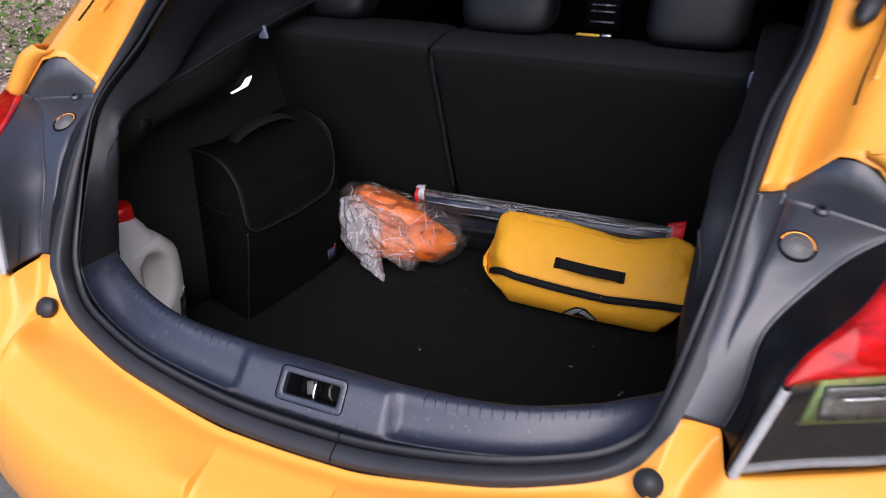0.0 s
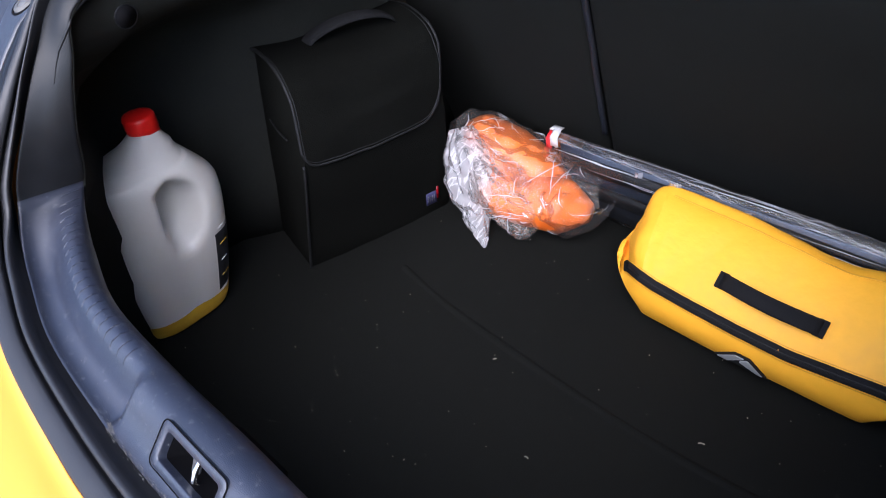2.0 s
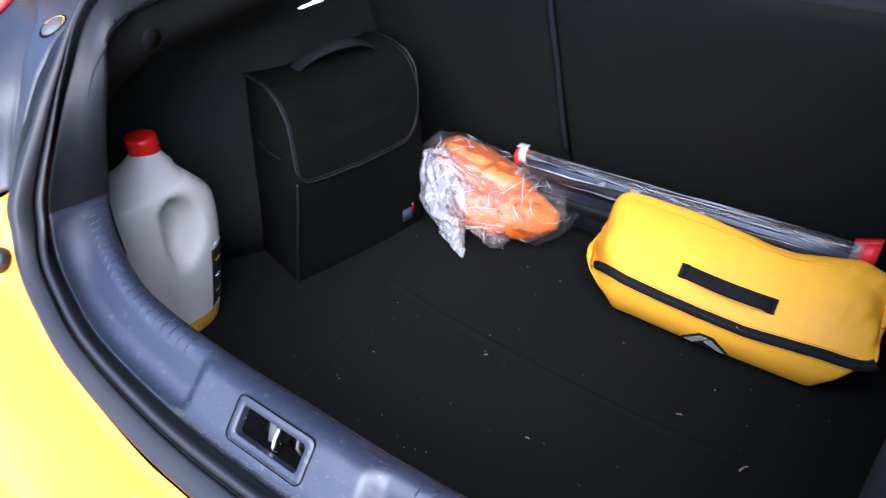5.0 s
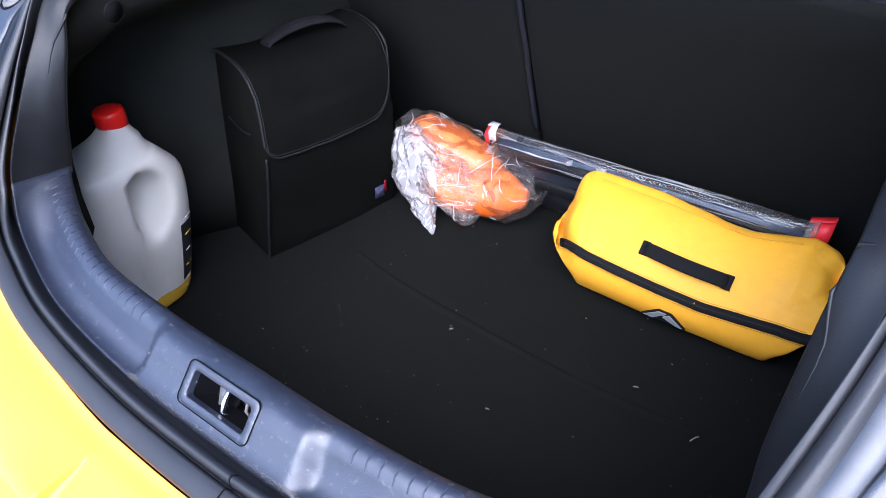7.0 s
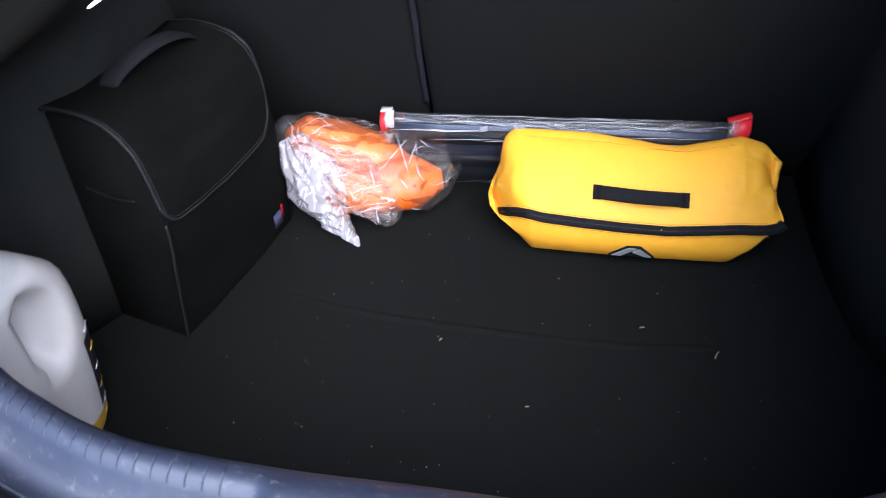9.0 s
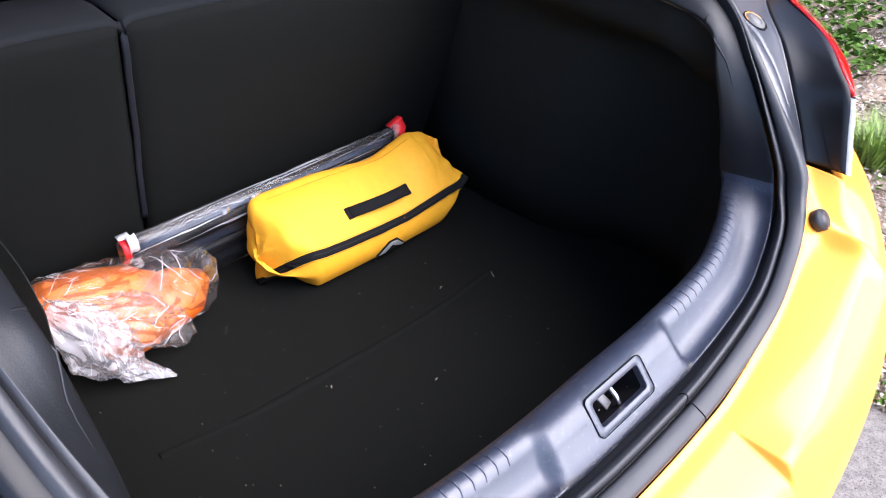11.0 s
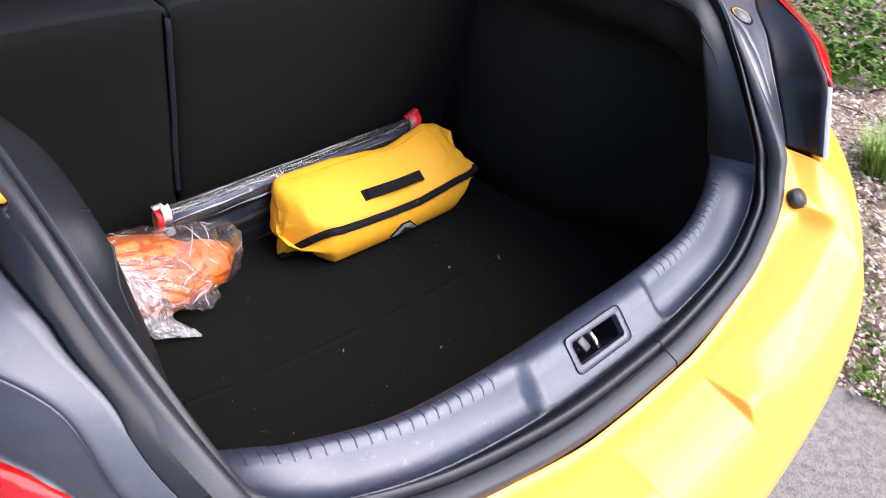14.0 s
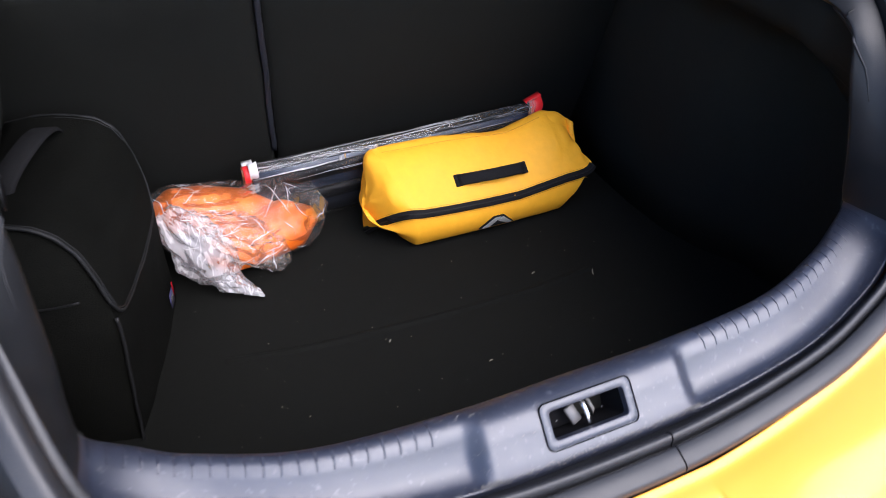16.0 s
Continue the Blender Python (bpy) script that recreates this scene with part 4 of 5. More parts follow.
for sx in (-1, 1):
    w = sheet("wheel", [[(sx * (.70 + dx), .72 + r * math.cos(q), .315 + r * math.sin(q)) for q in np.linspace(0, 2 * math.pi, 32, endpoint=False)]
                        for dx, r in ((-.09, .20), (-.10, .29), (-.08, .315), (.08, .315), (.10, .29), (.09, .20), (.07, .05))], RUBBER, car, "black road wheel", ring=True)

# flanks, windows, windscreen, bonnet and nose in front of the boot
ys_ = np.array([1.16, 1.3, 1.8, 2.3, 2.8, 3.2, 3.5, 3.75, 3.9])
xw = np.interp(ys_, [1.16, 2.8, 3.5, 3.9], [.868, .872, .83, .70])
belt = np.interp(ys_, [1.16, 2.8, 3.9], [.96, .92, .74])
for sx in (-1, 1):
    side_P = [[(sx * x * .95, y, .22), (sx * x, y, .34), (sx * (x + .006), y, .52), (sx * (x + .004), y, .70), (sx * (x - .02), y, z - .05), (sx * (x - .06), y, z)] for y, x, z in zip(ys_, xw, belt)]
    flank = sheet("body_side", side_P, PAINT, car, "glossy yellow body side", thick=.004)
    win = [[(sx * (.81 * (1 - s) + .625 * s), y0 * (1 - s) + y1 * s, z0 * (1 - s) + (1.31 - .1 * (y0 > 2.5)) * s - .08 * s) for s in (0, .35, .7, 1)] for y0, y1, z0 in ((1.14, 1.02, .965), (1.6, 1.5, .95), (2.1, 2.0, .94), (2.6, 2.5, .93), (3.25, 2.86, .90))]
    sheet("side_window", win, GLASS, flank, "tinted side window", thick=.004)
    for y in (1.62, 2.75):
        tube_part("door_joint", [(sx * .815, y, .93), (sx * .868, y - .01, .80), (sx * .879, y - .02, .55), (sx * .872, y, .30)], .003, DARK, flank, "dark joint of the door", 6)
    part("door_handle", box_bm((.02, .16, .025), .006, 2, Matrix.Translation((sx * .878, 1.80, .80))), PAINT, flank, "yellow door handle")
    sheet("wheel", [[(sx * (.70 + dx), 3.25 + r * math.cos(q), .315 + r * math.sin(q)) for q in np.linspace(0, 2 * math.pi, 32, endpoint=False)]
                    for dx, r in ((-.09, .20), (-.10, .29), (-.08, .315), (.08, .315), (.10, .29), (.09, .20), (.07, .05))], RUBBER, car, "black front road wheel", ring=True)
sheet("windscreen", [[(x * (1 + .22 * s), 2.88 + .46 * s - .10 * (x / .6) ** 2, (1.325 - .1 * (x / .6) ** 2) * (1 - s) + .93 * s) for s in np.linspace(0, 1, 6)] for x in np.linspace(-.62, .62, 13)], GLASS, car, "tinted windscreen", thick=.004)
sheet("bonnet", [[(x * np.interp(y, [3.2, 3.5, 3.9], [.81, .77, .64]), y, np.interp(y, [3.2, 3.6, 3.9], [.93, .86, .74]) + .035 * (1 - x * x)) for y in np.linspace(3.2, 3.9, 8)] for x in np.linspace(-1, 1, 15)], PAINT, car, "glossy yellow bonnet", thick=.004)
sheet("nose", [[(x * .70, 3.9 + d + .08 * (1 - x * x), z) for d, z in ((0, .745), (.05, .66), (.06, .5), (.05, .36), (.0, .22))] for x in np.linspace(-1, 1, 15)], PAINT, car, "yellow front bumper", thick=.004)

# ---- boot interior ----
fl = [[(x, y, FLOOR + .002 * wave(x * 6, y * 6)) for y in np.linspace(.03, .97, 31)] for x in np.linspace(-.68, .68, 41)]
floor_ = sheet("boot_floor", fl, CARPET, car, "black carpeted boot floor", thick=.004)
fold = crom([(-.33, .51, 0), (-.20, .487, 0), (-.065, .476, 0), (.10, .468, 0), (.24, .468, 0), (.36, .478, 0)], np.linspace(0, 5, 40))
sheet("floor_crease", [[(x, y - .009, FLOOR + .0015), (x, y - .004, FLOOR + .0050), (x, y - .0005, FLOOR + .0072 + .0008 * wave(x * 30, 1.0)), (x, y + .003, FLOOR + .0045), (x, y + .010, FLOOR + .0015)] for x, y, _ in fold], CARPET, floor_, "crease across the carpet")

low = np.array([[.525, .062, FLOOR], [.52, .066, .5], [.50, .078, .6], [.465, .098, .72]])
edge = crom(INN, np.linspace(5, 9, 17))
c0 = np.vstack([low, edge])
zs = c0[:, 2]
h = ((zs - FLOOR) / (zs[-1] - FLOOR))[:, None]


def column(bottom, top, curl=9):
    b, t = np.array([*bottom, FLOOR]), np.array(top, float)
    s_ = np.clip((h - .73) / .20, 0, 1)
    g = h ** curl if curl >= 9 else s_ * s_ * (3 - 2 * s_)
    c = b * (1 - g) + t * g
    c[:, 2] = zs + (t[2] - zs[-1]) * h[:, 0]
    return c


cols = [c0, c0 + [.012, .006, 0], column((.53, .145), (.438, .232, .980), 6), column((.62, .19), (.443, .27, .983), 6), column((.655, .28), (.446, .33, .985), 7), column((.645, .37), (.448, .39, .987), 7),
        column((.60, .44), (.456, .46, .990), 5), column((.57, .53), (.463, .54, .993), 8), column((.56, .64), (.470, .65, .996)), column((.56, .76), (.476, .77, 1.0)), column((.57, .93), (.485, .92, 1.0))]
WALL = np.stack(cols, 0)
ledge_line = WALL[:, -1]
for sx, P in zip((1, -1), sides(WALL)):
    wl = sheet("side_lining", P, LINING, car, "black felt-lined boot side", thick=.003)
    # ledge and upper trim up to the window line
    k = np.array([sx, 1, 1])
    L = crom(ledge_line, np.linspace(0, len(cols) - 1, 24)) * k
    H = crom(INN, np.linspace(9, N - 1.2, 24)) * k
    up = sheet("quarter_trim", np.stack([L, L + [0, 0, .006], L + np.array([sx * .02, 0, .012]), L * .6 + H * .4 + np.array([sx * .05, 0, 0]), L * .2 + H * .8 + np.array([sx * .03, 0, 0]), H], 1), QTRIM, car, "black plastic quarter trim with a shelf ledge", thick=.002)
    tube_part("ledge_edge", L[1:] + [0, 0, .003], .0028, TRIM, up, "rounded edge of the shelf ledge", 8)
    part("shelf_clip", box_bm((.022, .008, .028), .003, 2, Matrix.Translation((sx * .474, .634, .988)) @ Matrix.Rotation(radians(12), 4, "X")), CLIPGREY, car, "pale plastic shelf clip")
hp_, hn_ = on_grid(sides(WALL)[1], (-.445, .236, .945), (1, -.3, .2))
m = aim(tuple(hp_ + hn_ * .0035), hn_)
tube_part("hole_rim", [tuple(m @ Vector((.0145 * math.cos(q), .0145 * math.sin(q), 0))) for q in np.linspace(0, 2 * math.pi, 25)], .0008, QTRIM, car, "rim of the trim hole", 6)
part("trim_hole", disc_bm(.0135, .002, .0002, m), DARK, car, "round hole in the boot trim")
poly("boot_lamp", [(-.546, .590, .862), (-.546, .608, .883), (-.546, .666, .877), (-.546, .646, .861), (-.556, .590, .862), (-.556, .608, .883), (-.556, .666, .877), (-.556, .646, .861)],
     [(0, 1, 2, 3), (4, 5, 6, 7), (0, 1, 5, 4), (1, 2, 6, 5), (2, 3, 7, 6), (3, 0, 4, 7)], LAMPGLOW, car, "white boot lamp lens", smooth=False)


# rear seat backs
def seat_back(x0, x1, label):
    """A padded slab that leans towards the boot, with a rounded top edge."""
    prof = [(.950, .37, 0), (.920, .45, 0), (.861, .60, 0), (.802, .76, 0), (.759, .88, 0), (.738, .937, 0), (.739, .955, 1), (.748, .963, 1), (.82, .966, 1), (.92, .955, 1), (.955, .92, 1), (1.0, .45, 1)]
    xs = [x0, x0 + .004, x0 + .014] + list(np.linspace(x0 + .04, x1 - .04, 9)) + [x1 - .014, x1 - .004, x1]
    ins = [.022, .008, .002] + [0] * 9 + [.002, .008, .022]
    P = []
    for x, d in zip(xs, ins):
        P.append([(x, y + d * (1 if k < 6 else -.3), z - d * (.4 if k > 4 else 0) + .003 * wave(x * 7, z * 5)) for k, (y, z, _) in enumerate(prof)])
    P = np.array(P)
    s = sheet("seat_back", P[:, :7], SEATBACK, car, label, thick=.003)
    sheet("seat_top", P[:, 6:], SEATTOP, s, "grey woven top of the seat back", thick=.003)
    return s


seat_back(-.66, -.147, "narrow charcoal rear seat back")
seat_r = seat_back(-.141, .61, "wide charcoal rear seat back")
strap = crom([(-.147, .872, .565), (-.146, .838, .66), (-.144, .801, .76), (-.1435, .764, .86), (-.142, .742, .925), (-.140, .746, .955)], np.linspace(0, 5, 40))
sheet("seat_strap", [[(x + dx + .0012 * wave(z * 30, 2.0), y + dy, z) for dx, dy in ((-.005, .006), (-.0036, .0010), (-.001, .0016), (.0015, -.0006), (.0036, .0006), (.005, .006))] for x, y, z in strap], STRAP, seat_r, "dark navy strap folded into the seat joint", thick=.001)


def head_restraint(x0, x1, z0=.955):
    cx, w = (x0 + x1) / 2, (x1 - x0) / 2
    P = []
    for v in np.linspace(-1, 1, 13):
        row = []
        for q in np.linspace(0, 2 * math.pi, 28, endpoint=False):
            c, s = math.cos(q), math.sin(q)
            r = (1 - abs(v) ** 4) ** .25 if abs(v) < 1 else .05
            row.append((cx + w * abs(c) ** .5 * math.copysign(1, c) * max(r, .3), .925 + .058 * abs(s) ** .6 * math.copysign(1, s) * max(r, .3) + .02 * v, z0 + .075 + .075 * v))
        P.append(row)
    P = np.array(P)
    n, m = P.shape[:2]
    ob = poly("head_restraint", P.reshape(-1, 3), grid_faces(n, m, True) + [tuple(range(m)), tuple((n - 1) * m + k for k in range(m))], LEATHER, car, "black stitched head restraint")
    for s in (-.5, .5):
        tube_part("post", [(cx + s * w, .925, .93), (cx + s * w, .925, .95), (cx + s * w, .925, z0 + .02)], .006, METAL, ob, "steel post")
        part("guide", box_bm((.03, .022, .012), .004, 2, Matrix.Translation((cx + s * w, .905, .948))), PLASTIC, ob, "post guide")


head_restraint(-.53, -.355)
head_restraint(-.13, .08)
head_restraint(.265, .46)

# seat belt guide let into the seat top, and bright trims further forward
bz = [(.165 + .042 * math.cos(q), .892 + .018 * math.sin(q), .958) for q in np.linspace(0, 2 * math.pi, 33)]
belt = tube_part("belt_guide", bz, .0035, DARK, car, "dark oval seat belt guide", 6)
part("belt_button", box_bm((.05, .006, .006), .002, 1, Matrix.Translation((.150, .905, .963))), AMBER, belt, "orange edge of the belt")
part("belt_tongue", box_bm((.022, .010, .006), .002, 1, Matrix.Translation((.188, .908, .964))), METAL, belt, "steel belt tongue")
vent = part("console_vent", box_bm((.10, .02, .10), .006, 2, Matrix.Translation((.083, 1.52, .860))), DARK, car, "dark rear console vent")
for z in (.886, .868, .838):
    part("vent_trim", box_bm((.072, .008, .004), .0015, 1, Matrix.Translation((.083, 1.507, z))), METAL, vent, "chrome vent trim")

# ---- things in the boot ----
def yellow_bag():
    """A soft oblong zipped bag: belly below the zip, a face that leans back to a top seam, crumpled ends."""
    b = thing("zipped_bag", (.22, .72, FLOOR), "yellow fabric zipped bag with a black carry handle", "bag")
    X0, X1 = .030, .402

    def section(s):
        """Points (y, height) round the bag at s in 0..1 between its two end creases."""
        zy, zz = np.interp(s, [0, .5, 1], [.655, .648, .650]), np.interp(s, [0, .3, .7, 1], [.098, .091, .086, .099])
        sy, sz = np.interp(s, [0, .4, .75, 1], [.774, .768, .760, .766]), np.interp(s, [0, .4, .75, 1], [.171, .169, .163, .181])
        face = [(zy + (sy - zy) * f_ - .6 * d, zz + (sz - zz) * f_ + .8 * d) for f_, d in ((.12, .004), (.32, .0085), (.6, .0105), (.88, .006))]
        back = float(np.interp(s, [0, .3, .7, 1], [.006, .010, -.004, .006]))
        return [(.674, .0), (zy + .004, .010), (zy - .013, .048), (zy - .006, zz - .010), (zy + .001, zz + .004)] + face + \
            [(sy, sz), (sy + .026, sz + back), (.812, sz - .03), (.820, .07), (.800, .0)]

    # stations: place along the bag, where the section is taken, how far it draws in to the end's middle
    stations = [(-.016, 0, .12, -1), (-.018, 0, .30, -1), (-.016, 0, .50, -1), (-.010, 0, .68, -1), (-.001, 0, .82, -1), (.010, 0, .92, -1), (.022, 0, .985, -1)] + [(X0 + (X1 - X0) * q, q, 1.0, 0) for q in np.linspace(0, 1, 27)] + \
        [(.413, 1, .99, 1), (.425, 1, .965, 1), (.437, 1, .92, 1), (.448, 1, .82, 1), (.455, 1, .66, 1), (.459, 1, .45, 1), (.455, 1, .2, 1)]

    def ring_(x, q, r, end):
        c = (.738, .085) if end < 0 else (.715, .125)
        out = []
        for j, (y, z) in enumerate(section(q)):
            k, xo = r, x
            if end > 0 and j in (3, 4):
                k, xo = 1 - (1 - r) * .22, x + .010 * (1 - r)            # the zip runs out to a point
            elif end > 0 and j in (9, 10):
                k = 1 - (1 - r) * .6
            ce = (.742, .112) if end > 0 and 5 <= j <= 8 else c
            if end > 0 and 5 <= j <= 8:
                k = r ** 1.1                                             # the face falls away behind the end crease
            yy, zz = ce[0] + (y - ce[0]) * k, ce[1] + (z - ce[1]) * k
            if end > 0 and j in (3, 4):
                zz += .014 * (1 - r)
            fade = r if end < 0 else max(0, 1 - q / .15) if not end else 0
            if j <= 9:
                xo += .034 * fade * min((9 - j) / 5, 1)                  # the face's end crease runs aslant
            if end < 0 and j in (3, 4):
                yy, zz = yy + .055 * (1 - r) ** .7, zz - .12 * (1 - r)      # the zip turns down round the end
            if end < 0 and 8 <= j <= 11:
                xo += .065 * (1 - r) * r                                 # the top corner is drawn in
            if end < 0 and j in (5, 6, 7):
                xo += .060 * r * (1 - r)                                 # the gusset falls in behind the face
            if j in (0, 1, 2, 13):
                zz = max(zz, .098 * min(max((x - .398) / .055, 0), 1) - (.012 if j == 0 else 0), .055 * min(max((.045 - x) / .05, 0), 1) - (.014 if j == 0 else 0))
            rough = .0016 + (.009 * min(1, 3.5 * (1 - r)) if end else .004 * max(0, abs(q - .5) - .38))
            wob = rough * (abs(wave(x * 60, y * 34 + z * 40, 1.0, 5.0)) * 2.2 - .5) + .0016 * wave(x * 26, y * 40 + z * 30, 1.0, 9.0)
            if j in (3, 4):
                wob *= .2
            if j in (8, 9, 10) and not end:
                wob += .0035 * wave(x * 34, 3.1) * (1 if q > .55 else .4)
            out.append((xo, yy - .6 * wob, FLOOR + .004 + max(zz + .8 * wob, 0)))
        return out
    R = np.array([ring_(*a) for a in stations])
    n, m = R.shape[:2]
    body = poly("body", R.reshape(-1, 3), grid_faces(n, m, True) + [tuple(range(m)), tuple((n - 1) * m + k for k in range(m))], BAGYEL, b, "yellow coated fabric")
    cr = body.data.attributes.new("crease_edge", "FLOAT", "EDGE")
    for e in body.data.edges:
        (i1, j1), (i2, j2) = divmod(e.vertices[0], m), divmod(e.vertices[1], m)
        if j1 == j2 and j1 == 9:
            cr.data[e.index].value = .45
        elif i1 == i2 and (i1 == 7 and min(j1, j2) >= 4 or i1 == n - 8 and min(j1, j2) >= 6):
            cr.data[e.index].value = .9 if i1 == 7 else .5
    sb = body.modifiers.new("soft", "SUBSURF")
    sb.levels = sb.render_levels = 3
    # gathered folds: strong at both ends, faint along the face, none at the zip
    vg = body.vertex_groups.new(name="folds")
    for i in range(n):
        for j_ in range(m):
            e_ = max(0, 9 - i, i - (n - 11)) / 9
            vg.add([i * m + j_], .0 if j_ in (3, 4) else min(1, .10 + e_ * (.45 if j_ in (2, 5) else 1.0)), "REPLACE")
    tex = bpy.data.textures.new("fabric_folds", "CLOUDS")
    tex.noise_type, tex.noise_scale, tex.noise_depth = "HARD_NOISE", .075, 0
    dm = body.modifiers.new("folds", "DISPLACE")
    dm.texture, dm.texture_coords, dm.vertex_group, dm.mid_level, dm.strength = tex, "LOCAL", "folds", .5, .013
    # zip tape along the front edge
    zp = np.array([R[i, 3] * .5 + R[i, 4] * .5 for i in range(1, n - 1)])
    zr = crom(zp, np.linspace(0, len(zp) - 1, 110))
    zt = unit(np.gradient(zr, axis=0))
    nz_ = np.array([0, -.80, .60]) - zt * (zt @ np.array([0, -.80, .60]))[:, None]
    nz_ = unit(nz_)
    dz_ = np.cross(nz_, zt)
    dz_ *= np.sign(dz_[:, 2:3])
    sheet("zip_tape", np.stack([zr - dz_ * .0080 - nz_ * .003, zr - dz_ * .0076 + nz_ * .0022, zr - dz_ * .0028 + nz_ * .0030, zr + dz_ * .0028 + nz_ * .0030, zr + dz_ * .0076 + nz_ * .0022, zr + dz_ * .0080 - nz_ * .003], 1), WEB, b, "black zip tape", thick=.001)
    tube_part("zip_teeth", zr + nz_ * .0028, .0015, LEATHER, b, "black coil zip", 6)
    for side_ in (-1, 1):
        tube_part("zip_stitching", (zr + dz_ * .0105 * side_ + nz_ * .0016)[8:-8], .0006, SEAM, b, "stitching beside the zip", 5)
    part("zip_pull", box_bm((.022, .005, .010), .0015, 1, aim(tuple(zr[9] + nz_[9] * .0045), tuple(nz_[9]))), DARK, b, "small dark zip pull")
    tube_part("loose_thread", [tuple(zr[66] + nz_[66] * .003 + np.array([.002 * k, 0, .002 * k * (-1) ** k])) for k in range(4)], .0006, SEAM, b, "frayed ochre thread at the zip", 5)
    # stitched seams: along the top of the handle face and down the ends
    tube_part("seam", crom([R[i, 9] + [0, -.001, -.0002] for i in range(8, n - 8)], np.linspace(0, n - 17, 80)), .0009, SEAM, b, "stitched seam along the top", 5)
    # handle strap on the leaning face
    hn, hu = np.array([0, -.62, .78]), np.array([0, .78, .62])
    h0, h1 = np.array([.171, .688, FLOOR + .126]), np.array([.311, .680, FLOOR + .126])
    top = []
    for s in np.linspace(0, 1, 17):
        p = h0 * (1 - s) + h1 * s + hn * (.004 + .014 * math.sin(math.pi * s) ** .7) - hu * .005 * math.sin(math.pi * s)
        top.append([p + hu * d + hn * q for d, q in ((-.0110, -.001), (-.009, .001), (.009, .001), (.0110, -.001))])
    sheet("handle", top, WEB, b, "black webbing carry handle", thick=.0025)
    for p in (h0, h1):
        part("handle_stitch", box_bm((.014, .025, .004), .001, 1, aim(tuple(p + hn * .004), tuple(hn))), WEB, b, "sewn end of the handle")
    # emblem on the front band: two grey slanted bars on a dark ground

    def front(x, v):
        sec = section((x - X0) / (X1 - X0))
        (y1, z1), (y2, z2) = (sec[1], sec[2]) if v <= 1 else (sec[2], sec[3])
        v = v if v <= 1 else v - 1
        return np.array([x, y1 + (y2 - y1) * v - .0045, FLOOR + .004 + z1 + (z2 - z1) * v])
    for name_, mat_, q_, d_, lab_ in (("emblem_ground", WEB, ((.200, .42), (.228, 1.22), (.250, 1.22), (.276, .42)), .0, "dark ground of the emblem"),
                                      ("emblem_bar", REFLECT, ((.205, .47), (.230, 1.15), (.243, 1.15), (.220, .47)), .0012, "grey slanted bar of the emblem"),
                                      ("emblem_bar", REFLECT, ((.248, 1.12), (.238, .86), (.262, .47), (.271, .47)), .0012, "grey slanted bar of the emblem")):
        pts_ = [front(x, v) - [0, d_, 0] for x, v in q_]
        k2 = len(pts_)
        poly(name_, pts_ + [p_ + np.array([0, .004, 0]) for p_ in pts_], [tuple(range(k2))] + [(k_, (k_ + 1) % k2, (k_ + 1) % k2 + k2, k_ + k2) for k_ in range(k2)], mat_, b, lab_, smooth=False)
    return b


